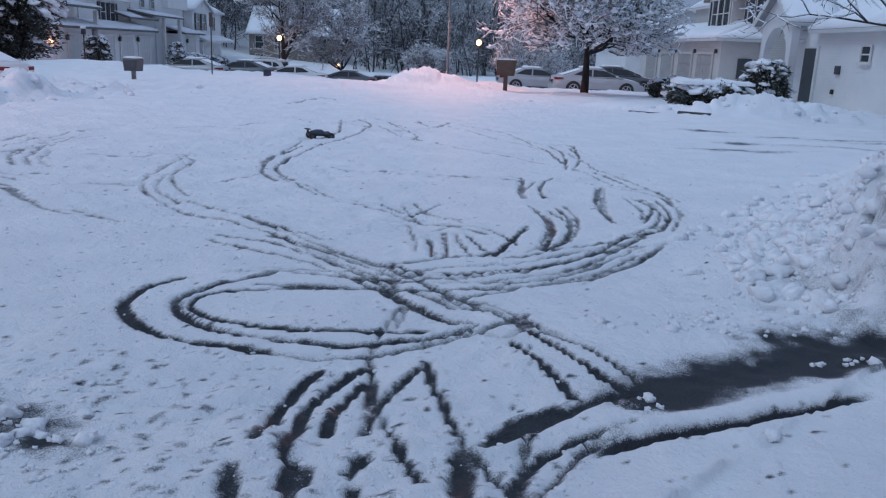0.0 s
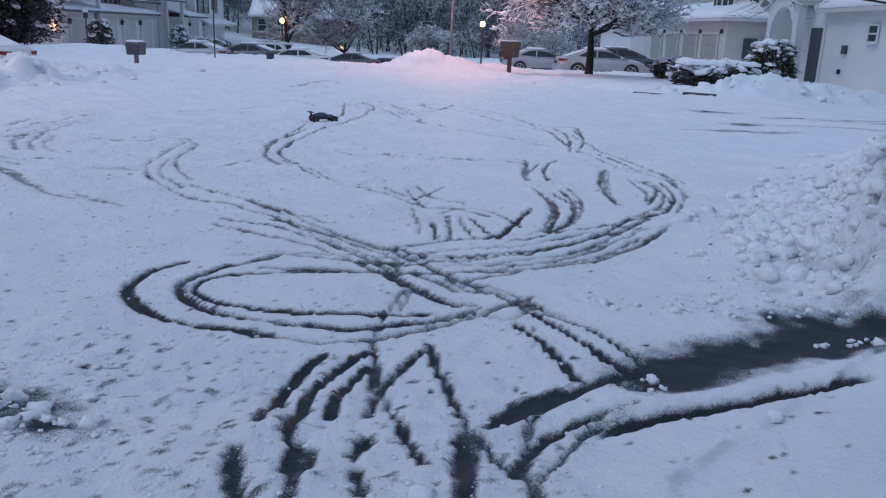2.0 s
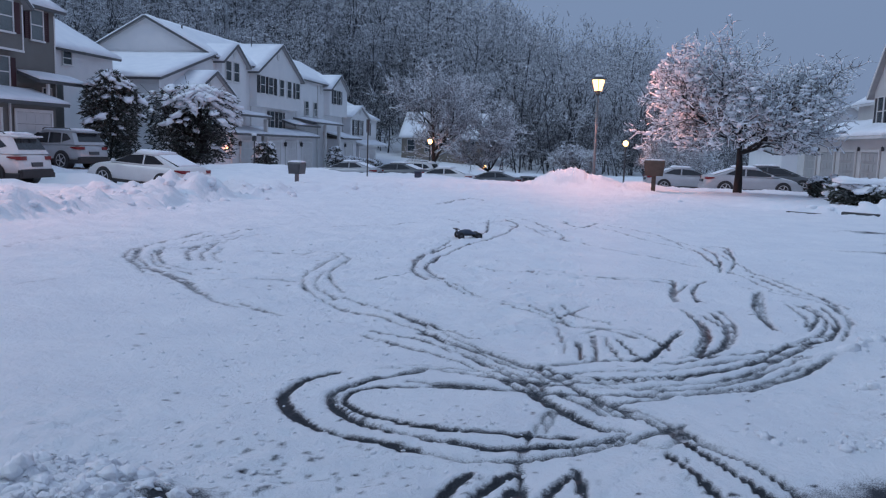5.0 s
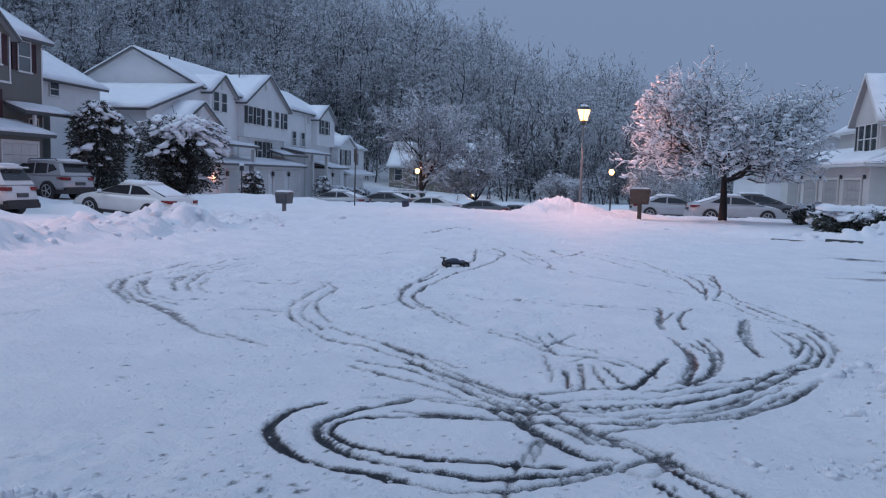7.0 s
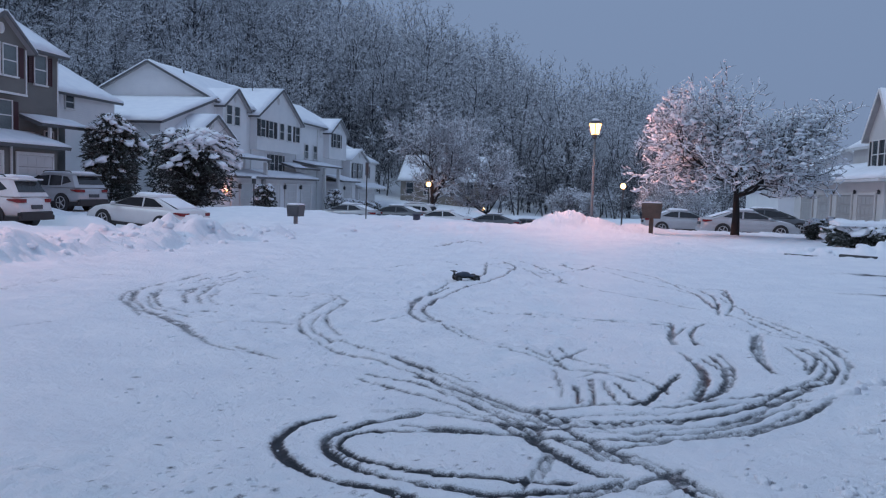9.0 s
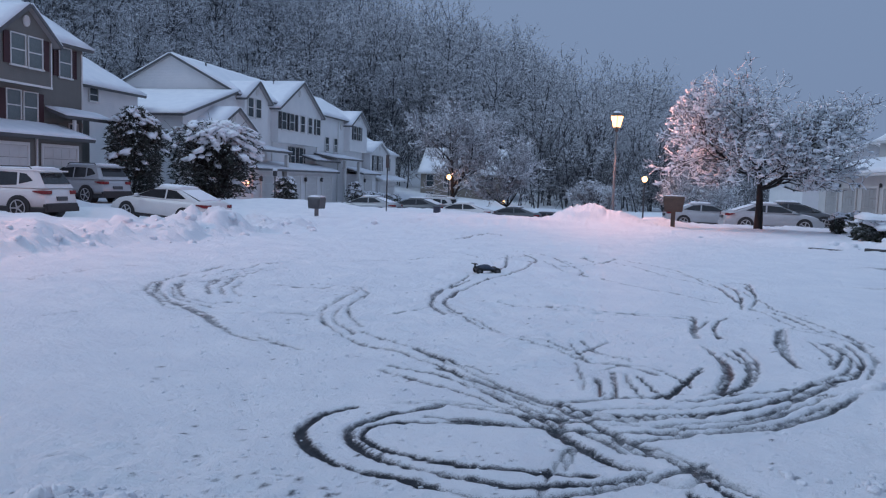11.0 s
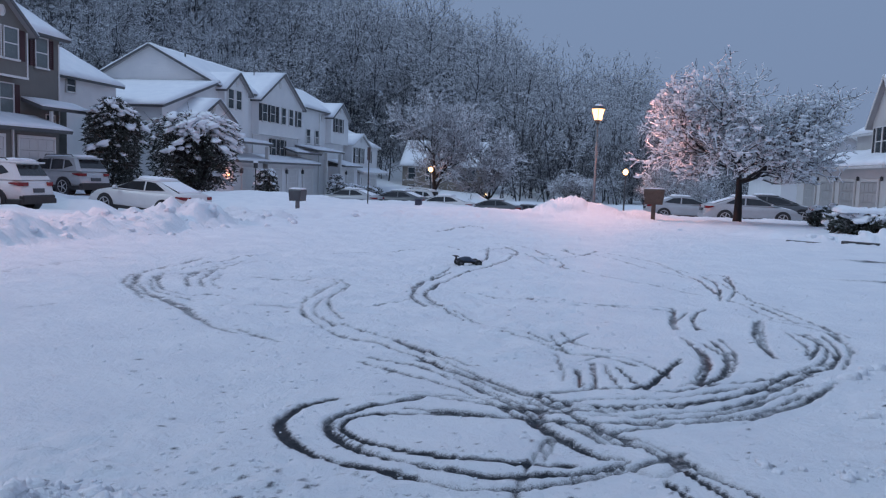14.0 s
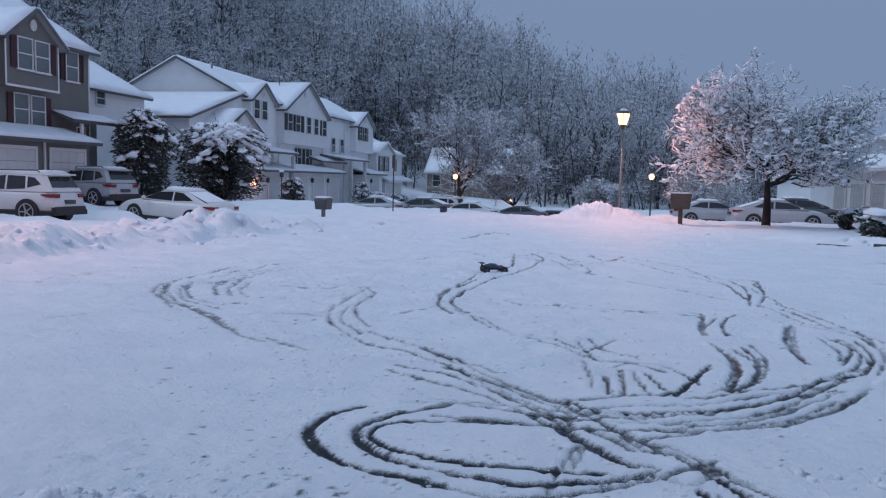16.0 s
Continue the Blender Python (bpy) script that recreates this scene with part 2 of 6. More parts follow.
# ---- mesh helpers ----
class Geo:
    """A heap of vertices and faces that becomes one mesh."""

    def __init__(self):
        self.v, self.f = [], []

    def add(self, verts, faces):
        k = len(self.v)
        self.v += [tuple(p) for p in verts]
        self.f += [tuple(k + i for i in q) for q in faces]
        return self

    def box(self, x0, x1, y0, y1, z0, z1, c=0.0):
        """A box; c chamfers its four upright and upper edges a little."""
        if c <= 0:
            return self.add([(x, y, z) for z in (z0, z1) for y in (y0, y1) for x in (x0, x1)],
                            [(0, 2, 3, 1), (4, 5, 7, 6), (0, 1, 5, 4), (2, 6, 7, 3), (0, 4, 6, 2), (1, 3, 7, 5)])
        def ring(i, z):
            return [(x0 + i, y0 + c, z), (x0 + c, y0 + i, z), (x1 - c, y0 + i, z), (x1 - i, y0 + c, z),
                    (x1 - i, y1 - c, z), (x1 - c, y1 - i, z), (x0 + c, y1 - i, z), (x0 + i, y1 - c, z)]
        return self.loft([ring(0, z0), ring(0, z1 - c), ring(c * 0.8, z1)])

    def loft(self, rings, caps=True):
        m = len(rings[0])
        v = [p for r in rings for p in r]
        f = [(i * m + j, i * m + (j + 1) % m, (i + 1) * m + (j + 1) % m, (i + 1) * m + j) for i in range(len(rings) - 1) for j in range(m)]
        if caps:
            f += [tuple(range(m))[::-1], tuple((len(rings) - 1) * m + j for j in range(m))]
        return self.add(v, f)

    def extrude(self, poly, axis, lo, hi):
        """A polygon of pairs, drawn out along the axis from lo to hi."""
        def at(p, q):
            return {"x": (q, p[0], p[1]), "y": (p[0], q, p[1]), "z": (p[0], p[1], q)}[axis]
        return self.loft([[at(p, lo) for p in poly], [at(p, hi) for p in poly]])

    def tube(self, pts, radii, sides=8, caps=True):
        rings = []
        for i, p in enumerate(pts):
            d = Vector(pts[min(i + 1, len(pts) - 1)]) - Vector(pts[max(i - 1, 0)])
            d.normalize()
            a = d.orthogonal() if abs(d.z) < 0.99 else Vector((1, 0, 0))
            a.normalize()
            b = d.cross(a)
            rings.append([tuple(Vector(p) + radii[i] * (math.cos(t) * a + math.sin(t) * b)) for t in (2 * math.pi * k / sides for k in range(sides))])
        return self.loft(rings, caps)

    def blob(self, c, r, seed=0, rough=0.25, rings=4, sides=7):
        """An uneven lump with half-axes r."""
        v, f = [], []
        for i in range(rings + 1):
            a = math.pi * i / rings
            for j in range(sides):
                t = 2 * math.pi * j / sides
                d = Vector((math.sin(a) * math.cos(t), math.sin(a) * math.sin(t), math.cos(a)))
                k = 1 + rough * noise.noise(d * 1.7 + Vector((seed * 3.1, seed * 1.7, 0)))
                v.append((c[0] + d.x * r[0] * k, c[1] + d.y * r[1] * k, c[2] + d.z * r[2] * k))
        for i in range(rings):
            for j in range(sides):
                f.append((i * sides + j, (i + 1) * sides + j, (i + 1) * sides + (j + 1) % sides, i * sides + (j + 1) % sides))
        return self.add(v, f)

    def snow(self, a, b, c, d, th=0.2, nu=10, nv=5, seed=0.0, up=(0, 0, 1)):
        """A pillow of snow on the quad a b c d."""
        a, b, c, d, up = (Vector(q) for q in (a, b, c, d, up))
        v, f = [], []
        for i in range(nu + 1):
            for j in range(nv + 1):
                s, t = i / nu, j / nv
                p = a.lerp(b, s).lerp(d.lerp(c, s), t)
                e = min(s * nu, (1 - s) * nu, t * nv, (1 - t) * nv)
                k = th * (0.55 if e < 0.5 else 1.0) * (1 + 0.45 * noise.noise(p * 0.7 + Vector((seed, 0, 0))) + 0.25 * noise.noise(p * 2.1))
                v.append(tuple(p + up * k))
        m = nv + 1
        f += [(i * m + j, (i + 1) * m + j, (i + 1) * m + j + 1, i * m + j + 1) for i in range(nu) for j in range(nv)]
        edge = [i * m for i in range(nu + 1)] + [nu * m + j for j in range(1, m)] + [i * m + nv for i in range(nu - 1, -1, -1)] + [j for j in range(nv - 1, 0, -1)]
        k = len(v)
        base = {}
        for q in edge:
            i, j = divmod(q, m)
            base[q] = len(v)
            v.append(tuple(a.lerp(b, i / nu).lerp(d.lerp(c, i / nu), j / nv)))
        f += [(edge[i], base[edge[i]], base[edge[(i + 1) % len(edge)]], edge[(i + 1) % len(edge)]) for i in range(len(edge))]
        return self.add(v, f)

    def mesh(self, name, mat, smooth=False):
        me = bpy.data.meshes.new(name)
        me.from_pydata(self.v, [], self.f)
        me.materials.append(mat)
        if smooth:
            me.polygons.foreach_set("use_smooth", [True] * len(me.polygons))
        return me


def part(name, geo, mat, parent=None, label="", smooth=False, at=None):
    me = geo.mesh(name, mat, smooth) if isinstance(geo, Geo) else geo
    ob = new(name, me)
    if parent:
        ob.parent = parent
    if at is not None:
        ob.matrix_local = at
    if label:
        ob["label"] = label
    return ob


def thing(name, label, category, m=None, group="", kind=""):
    ob = new(name)
    if m is not None:
        ob.matrix_world = m
    return tagged(ob, label, category, group, kind)


def array_mesh(name, verts, faces, mats, mat_index=None, smooth=True):
    """A mesh from numpy arrays; faces all of one size."""
    me = bpy.data.meshes.new(name)
    nf, k = faces.shape
    me.vertices.add(len(verts))
    me.vertices.foreach_set("co", np.ascontiguousarray(verts, dtype=np.float32).ravel())
    me.loops.add(nf * k)
    me.loops.foreach_set("vertex_index", np.ascontiguousarray(faces, dtype=np.int32).ravel())
    me.polygons.add(nf)
    me.polygons.foreach_set("loop_start", np.arange(0, nf * k, k, dtype=np.int32))
    me.polygons.foreach_set("use_smooth", np.full(nf, smooth, dtype=bool))
    for m in mats:
        me.materials.append(m)
    if mat_index is not None:
        me.polygons.foreach_set("material_index", np.ascontiguousarray(mat_index, dtype=np.int32))
    me.update(calc_edges=True)
    return me


# ---- ground: one sheet of snow from the court to the wooded hill ----
def step(a, b, x):
    t = np.clip((x - a) / (b - a), 0, 1)
    return t * t * (3 - 2 * t)


LATTICE = np.random.RandomState(7).rand(256, 256)


def field(x, y, s):
    """Smooth value noise, -1 to 1, with cells of s metres."""
    u, v = x / s, y / s
    i, j = np.floor(u).astype(int), np.floor(v).astype(int)
    a, b = u - i, v - j
    a, b = a * a * (3 - 2 * a), b * b * (3 - 2 * b)
    q = LATTICE
    lo = q[i % 256, j % 256] * (1 - a) + q[(i + 1) % 256, j % 256] * a
    hi = q[i % 256, (j + 1) % 256] * (1 - a) + q[(i + 1) % 256, (j + 1) % 256] * a
    return 2 * (lo * (1 - b) + hi * b) - 1


def hill(x, y):
    r, az = np.hypot(x, y), np.degrees(np.arctan2(-x, y))
    top = np.interp(az, [-60, -22, -9, -4, 0, 3, 8, 13, 17, 22, 31, 45, 80, 120], [0, 0, 1.5, 4, 7, 10, 14.5, 20, 25, 32, 49, 55, 40, 0])
    near = np.interp(az, [0, 20, 40], [92, 88, 66])
    return top * step(near, near + 115, r)


def terrain(x, y):
    z = -1.15 * step(30, 58, y) - 0.9 * step(58, 120, y)
    z = z + 0.4 * step(19, 26, -x) * (1 - step(38, 60, y))
    return z + hill(x, y)


# level, ploughed places where cars stand: centre x, y, half sizes, height
PADS = [(-20.0, 23.7, 3.4, 1.4, -0.24), (-23.1, 32.2, 2.8, 1.6, 0.05), (-13.4, 24.5, 2.0, 3.0, -0.1), (-16.6, 28.8, 2.9, 1.5, -0.5), (-14.0, 26.6, 2.0, 1.2, -0.42), (9.4, 44.8, 4.0, 3.2, -0.4), (6.2, 49.6, 3.2, 1.8, -0.72),
        (-14.5, 54.5, 4.0, 2.2, -1.18), (-9.7, 55.2, 2.8, 1.6, -1.4), (-6.8, 61.5, 3.0, 1.2, -1.75), (-13.0, 60.6, 2.8, 1.5, -1.42), (-3.5, 64.2, 3.4, 1.5, -2.15)]


def level(x, y, z):
    for px, py, hx, hy, pz in PADS:
        k = (1 - step(hx, hx + 1.3, np.abs(x - px))) * (1 - step(hy, hy + 1.1, np.abs(y - py)))
        z = z * (1 - k) + (pz + 0.03 * field(x, y, 0.6)) * k
    return z


COURT = [(-9.6, -6), (-9.8, 11.4), (-9.4, 14.5), (-8.6, 18), (-8.3, 23.5), (-4.5, 28), (-1.4, 29), (1.5, 28.6), (3.8, 26), (5.8, 23.4),
         (7.4, 22.3), (10.4, 21.8), (40, 21), (40, 11.5), (9.5, 12), (5.7, 10.8), (4.2, 8.1), (3.0, 6.3), (2.35, 4.75), (2.7, 4.15), (0.9, 2.5), (3, -6)]


def outside(x, y):
    """Signed distance from the edge of the ploughed court, positive beyond it."""
    p = np.array(COURT)
    best, inside = np.full(x.shape, 1e9), np.zeros(x.shape, bool)
    for (ax, ay), (bx, by) in zip(p, np.roll(p, -1, 0)):
        dx, dy = bx - ax, by - ay
        t = np.clip(((x - ax) * dx + (y - ay) * dy) / (dx * dx + dy * dy), 0, 1)
        best = np.minimum(best, np.hypot(x - ax - t * dx, y - ay - t * dy))
        cross = (ay > y) != (by > y)
        inside ^= cross & (x < (bx - ax) * (y - ay) / (by - ay + 1e-12) + ax)
    return np.where(inside, -best, best)


# centre x, y, radius x, y, height
MOUNDS = [(-0.5, 31.3, 1.0, 0.9, 0.72), (0.9, 31.8, 0.9, 0.8, 0.35), (2.4, 34.0, 1.3, 0.8, 0.28), (4.6, 37.6, 2.6, 1.0, 0.16), (9.0, 38.4, 3.2, 1.1, 0.2), (-9.6, 18.6, 1.1, 0.9, 0.28), (-10.9, 13.2, 0.9, 1.2, 0.06), (-10.6, 21.6, 1.0, 0.8, 0.2), (-8.6, 21.2, 0.8, 0.7, 0.14),
          (8.9, 22.9, 1.3, 0.8, 0.5), (10.8, 23.4, 1.6, 0.8, 0.35), (4.35, 6.0, 0.85, 1.2, 0.5), (3.4, 5.0, 0.5, 0.5, 0.44), (5.6, 8.4, 1.1, 1.4, 0.25), (2.6, 5.6, 0.8, 1.3, 0.05),
          (5.4, 6.0, 1.5, 1.5, 0.2), (6.6, 10.0, 1.3, 1.2, 0.2), (-2.0, 3.15, 0.3, 0.16, 0.03), (-2.35, 3.05, 0.3, 0.2, 0.05), (-1.8, 2.75, 0.3, 0.15, 0.03), (-2.3, 2.7, 0.4, 0.25, 0.04), (-16, 39, 4, 3.5, 0.45), (-9, 42, 4, 4, 0.3)]


def surface(x, y):
    """Height of the snow, without the wheel marks."""
    z = terrain(x, y)
    near = (np.abs(x) < 60) & (y > -20) & (y < 75)
    xs, ys = x[near], y[near]
    s = outside(xs, ys)
    lump = 0.5 * field(xs + 31, ys, 0.9) + 0.9 * np.abs(field(xs, ys + 17, 0.42)) + (0.8 * np.abs(field(xs + 3, ys, 0.21)) + 0.55 * np.abs(field(xs, ys + 8, 0.11))) * (1 - 0.5 * step(9, 14, ys)) - 0.6
    tall = 0.2 + 0.08 * field(xs, ys, 3.7) + 0.04 * (1 - step(15, 20, ys)) * (xs < -5) + 0.08 * (xs > 1) * (ys < 12)
    lawn = (ys < 4.3) & (xs > -1) & (s > 0)
    tall = np.where(lawn, 0.07, tall) * (1 - 0.6 * np.exp(-((xs + 9.6) / 2) ** 2 - ((ys - 27.5) / 2.2) ** 2))
    bank = tall * (1 - 0.75 * step(1.5, 3.5, xs) * step(24, 27, ys)) * step(0, 0.9, s) * (1 - 0.45 * step(1.4, 3.5, s))
    rough = step(-0.25, 0.5, s) * (1 - 0.8 * step(2.5, 4.5, s)) * np.where(lawn, 0.08, 1)
    pile = np.zeros_like(xs)
    for mx, my, rx, ry, h in MOUNDS:
        pile += h * np.exp(-((xs - mx) / rx) ** 2 - ((ys - my) / ry) ** 2)
    far = step(9, 30, ys)
    flat = 0.014 * field(xs, ys, 0.55) + 0.008 * field(xs + 9, ys, 0.21) + 0.007 * field(xs, ys + 5, 0.085) + 0.004 * field(xs + 2, ys + 5, 0.05) + 0.012 * field(xs, ys, 1.8)
    z[near] += bank + pile + lump * ((0.17 + 0.07 * (xs < -6)) * rough * (1 - 0.7 * step(22, 26, ys)) + (0.75 + 0.9 * (ys < 3.9) * (xs < -1)) * np.minimum(pile, 0.6) * (1 - 0.65 * step(9, 15, ys))) + flat * (1 + far + 0.9 * step(-0.5, 0.6, ys - 0.35 * (-1.9 - xs) - 6.6) * (xs < 0)) + 0.028 * field(xs, ys, 1.1) * step(3, 6, xs) * step(9, 13, ys) + 0.03 * field(xs, ys, 5) + 1.1 * flat * (1 - step(2.9, 4.2, ys - 0.25 * np.abs(xs))) * (xs < 0.6)
    z[near] = level(xs, ys, z[near])
    out = ~near
    z[out] += 0.35 + 0.15 * field(x[out], y[out], 7)
    return z


def lines(lo, hi, fine):
    """Grid lines: fine in the given stretches, then wider and wider out to lo and hi."""
    q = []
    for a, b, d in fine:
        q += list(np.arange(a, b, d))
    d, g = fine[-1][2], fine[-1][1]
    while g < hi:
        q.append(g)
        d = min(d * 1.13, 400)
        g += d
    q.append(hi)
    d, g = fine[0][2], fine[0][0]
    while g > lo:
        d = min(d * 1.17, 400)
        g -= d
        q.insert(0, max(g, lo))
    return np.array(q)


GX = lines(-4000, 4000, [(-15, -7, 0.1), (-7, -3, 0.05), (-3, 4.6, 0.03), (4.6, 8, 0.05), (8, 12, 0.09)])
GY = lines(-4000, 4000, [(1.7, 7, 0.029), (7, 13, 0.042), (13, 20, 0.065), (20, 34, 0.15)])
XX, YY = np.meshgrid(GX, GY)
ZZ = surface(XX.ravel(), YY.ravel()).reshape(XX.shape)
BARE = np.zeros_like(ZZ)
RUT = np.zeros_like(ZZ)


def stamp(px, py, w, dark, deep=1.0):
    gap = max(GX[min(np.searchsorted(GX, px), len(GX) - 1)] - GX[np.searchsorted(GX, px) - 1], 0.75 * (GY[min(np.searchsorted(GY, py), len(GY) - 1)] - GY[np.searchsorted(GY, py) - 1]))
    wide = max(w, 0.8 * gap)
    dark, w = dark * (0.55 + 0.45 * w / wide) * (1 - 0.1 * float(step(6.2, 9.0, py))), wide
    reach = w * 2.2
    i0, i1 = np.searchsorted(GX, (px - reach, px + reach))
    j0, j1 = np.searchsorted(GY, (py - reach, py + reach))
    if i1 <= i0 or j1 <= j0:
        return
    d = np.hypot(XX[j0:j1, i0:i1] - px, YY[j0:j1, i0:i1] - py) / w
    BARE[j0:j1, i0:i1] = np.maximum(BARE[j0:j1, i0:i1], dark * (1 - step(0.5, 1.1, d)))
    dip = -0.024 * deep * (1 - step(0.3, 1.0, d))
    rim = 0.007 * deep * np.exp(-((d - 1.45) / 0.4) ** 2)
    old = RUT[j0:j1, i0:i1]
    RUT[j0:j1, i0:i1] = np.where(old < -0.005, np.minimum(old, dip), np.where(dip < -0.005, dip, np.maximum(old, rim)))


def track(w, dark, *pts):
    """One wheel's mark: a smooth curve through a few points, wavering in width and bareness."""
    p = [Vector(q) for q in pts]
    p = [2 * p[0] - p[1]] + p + [2 * p[-1] - p[-2]]
    k = random.random() * 50
    for a, b, c, d in zip(p, p[1:], p[2:], p[3:]):
        n = max(2, int((c - b).length / 0.025))
        for i in range(n):
            t = i / n
            q = 0.5 * (2 * b + (c - a) * t + (2 * a - 5 * b + 4 * c - d) * t * t + (3 * b - a - 3 * c + d) * t * t * t)
            u = noise.noise((q.x * 2.2, q.y * 2.2, k))
            stamp(q.x + 0.012 * noise.noise((q.x * 6, q.y * 6, k + 3)), q.y, w * 0.6 * (1 + 0.3 * u) * (1.15 if q.y < 3.75 else 1.0), min(0.96, dark * ((0.95 if q.y < 3.75 else 0.88) + 0.35 * u)))


track(0.077, 1, (-1.57, 5.04), (-1.69, 4.85), (-1.73, 4.56), (-1.69, 4.36), (-1.53, 4.13), (-1.30, 3.96), (-1.04, 3.88), (-0.73, 3.80))
track(0.063, 0.71, (-0.85, 3.83), (-0.67, 3.79), (-0.39, 3.79), (-0.11, 3.91), (0.19, 4.10), (0.45, 4.33), (0.67, 4.56))
track(0.072, 0.81, (-1.01, 5.17), (-1.31, 4.87), (-1.43, 4.64), (-1.42, 4.46), (-1.28, 4.25), (-1.06, 4.09), (-0.80, 4.00), (-0.53, 3.96), (-0.23, 3.99), (0.06, 4.11), (0.32, 4.27))
track(0.054, 1, (-0.52, 4.89), (-0.93, 4.80), (-1.24, 4.74), (-1.34, 4.63), (-1.34, 4.47), (-1.22, 4.33), (-0.97, 4.20), (-0.68, 4.13), (-0.37, 4.15), (0.06, 4.21))
track(0.054, 0.57, (-1.32, 5.20), (-0.94, 5.22), (-0.55, 5.14), (-0.17, 5.09), (0.32, 5.15), (0.85, 5.43), (1.34, 5.89), (1.83, 6.61))
track(0.063, 0.66, (-1.03, 4.91), (-0.67, 4.90), (-0.23, 4.92), (0.20, 4.95), (0.58, 5.06), (0.99, 5.27), (1.36, 5.55), (1.77, 6.04), (2.02, 6.44))
track(0.054, 0.66, (-0.47, 5.11), (0.02, 5.18), (0.40, 5.30), (0.87, 5.61), (1.33, 6.06), (1.75, 6.70))
track(0.054, 0.66, (-1.68, 6.11), (-1.33, 5.90), (-0.93, 5.59), (-0.56, 5.23), (-0.23, 4.83), (0.06, 4.48), (0.35, 4.32))
track(0.063, 0.66, (-1.23, 6.28), (-0.82, 5.98), (-0.44, 5.62), (-0.10, 5.23), (0.20, 4.83), (0.43, 4.58), (0.65, 4.35))
track(0.045, 0.57, (-1.67, 6.97), (-1.18, 6.46), (-0.64, 5.88), (-0.19, 5.43), (0.05, 5.25))
track(0.063, 0.76, (-1.63, 6.25), (-1.19, 6.06), (-0.73, 5.62), (-0.36, 5.13), (-0.04, 4.63), (0.22, 4.31))
track(0.032, 0.66, (-0.22, 3.99), (-0.23, 3.76), (-0.20, 3.36), (-0.19, 3.11), (-0.20, 2.96))
track(0.054, 1, (-0.26, 3.65), (-0.40, 3.41), (-0.46, 3.17), (-0.48, 2.87), (-0.48, 2.74))
track(0.054, 1, (-0.47, 3.59), (-0.55, 3.39), (-0.59, 3.10), (-0.61, 2.84))
track(0.05, 1, (-0.25, 3.48), (-0.32, 3.23), (-0.35, 2.95))
track(0.036, 0.76, (-0.23, 3.76), (-0.17, 3.36), (-0.12, 3.09), (-0.03, 2.81), (0.06, 2.58))
track(0.045, 0.85, (0.05, 3.79), (0.10, 3.45), (0.17, 3.11), (0.23, 2.92))
track(0.041, 0.76, (0.02, 3.71), (-0.09, 3.43), (-0.16, 3.22), (-0.19, 2.98))
track(0.054, 0.76, (-0.18, 2.78), (-0.22, 2.63))
track(0.063, 0.85, (-0.43, 2.70), (-0.42, 2.50))
track(0.054, 0.76, (-0.37, 2.66), (-0.37, 2.51))
track(0.054, 0.66, (-0.64, 2.65), (-0.62, 2.49))
track(0.045, 1, (0.51, 4.07), (0.64, 3.77), (0.71, 3.50), (0.74, 3.38))
track(0.054, 1, (0.62, 4.26), (0.78, 3.97), (0.90, 3.69), (1.01, 3.53))
track(0.045, 0.76, (0.70, 4.27), (0.94, 3.99), (1.06, 3.74), (1.12, 3.54))
track(0.063, 0.76, (0.30, 2.97), (0.45, 3.08), (0.67, 3.26), (0.85, 3.42), (1.04, 3.53))
track(0.045, 0.76, (0.98, 3.20), (0.73, 3.05), (0.52, 2.89), (0.41, 2.68), (0.36, 2.55))
track(0.045, 0.76, (0.91, 3.09), (0.71, 2.95), (0.56, 2.73), (0.46, 2.56))
track(0.054, 0.66, (0.21, 2.87), (0.16, 2.70), (0.16, 2.54))
track(0.045, 0.66, (0.27, 2.88), (0.34, 2.63), (0.36, 2.55))
track(0.036, 0.66, (-0.13, 4.59), (-0.18, 4.26), (-0.21, 4.04))
track(0.032, 0.57, (-0.07, 4.57), (-0.13, 4.22))
track(0.054, 0.38, (0.31, 4.22), (0.50, 4.15), (0.65, 4.35), (0.82, 4.19))
track(0.045, 0.6, (-1.82, 6.87), (-1.43, 6.53), (-1.02, 6.15), (-0.65, 5.74), (-0.37, 5.44), (-0.17, 5.16))
track(0.045, 0.6, (-1.18, 6.29), (-0.78, 5.78), (-0.44, 5.35), (-0.20, 5.03), (0.02, 4.80), (0.21, 4.60))
track(0.045, 0.6, (-1.15, 5.31), (-0.79, 5.28), (-0.40, 5.26), (0.01, 5.26), (0.38, 5.33), (0.76, 5.48))
track(0.045, 0.6, (-0.91, 4.88), (-0.64, 4.83), (-0.33, 4.87), (0.02, 4.92), (0.36, 5.02), (0.80, 5.29), (1.31, 5.75), (1.84, 6.36))
track(0.045, 0.6, (0.02, 4.86), (0.25, 4.66), (0.46, 4.53), (0.63, 4.24))
track(0.045, 0.6, (0.12, 4.83), (0.35, 4.74), (0.55, 4.56), (0.70, 4.34))
track(0.045, 0.6, (-0.12, 7.87), (0.04, 7.38), (0.34, 7.12))
track(0.045, 0.6, (-0.00, 6.58), (0.33, 6.90), (0.55, 6.76), (0.77, 6.27))
track(0.045, 0.6, (2.07, 10.94), (2.28, 9.73), (2.65, 9.33), (2.68, 8.29))
track(0.045, 0.6, (-2.29, 8.60), (-2.01, 9.12), (-1.77, 9.30))
track(0.045, 0.6, (-1.50, 10.28), (-0.88, 10.02), (-0.38, 9.84), (0.10, 9.72))
track(0.045, 0.6, (-3.99, 8.14), (-3.53, 8.32), (-3.05, 8.30))
track(0.05, 0.6, (-4.46, 10.50), (-3.98, 10.58), (-3.58, 10.88))
track(0.05, 0.6, (-2.61, 16.00), (-1.85, 15.52), (-1.28, 16.70), (-0.42, 15.55))
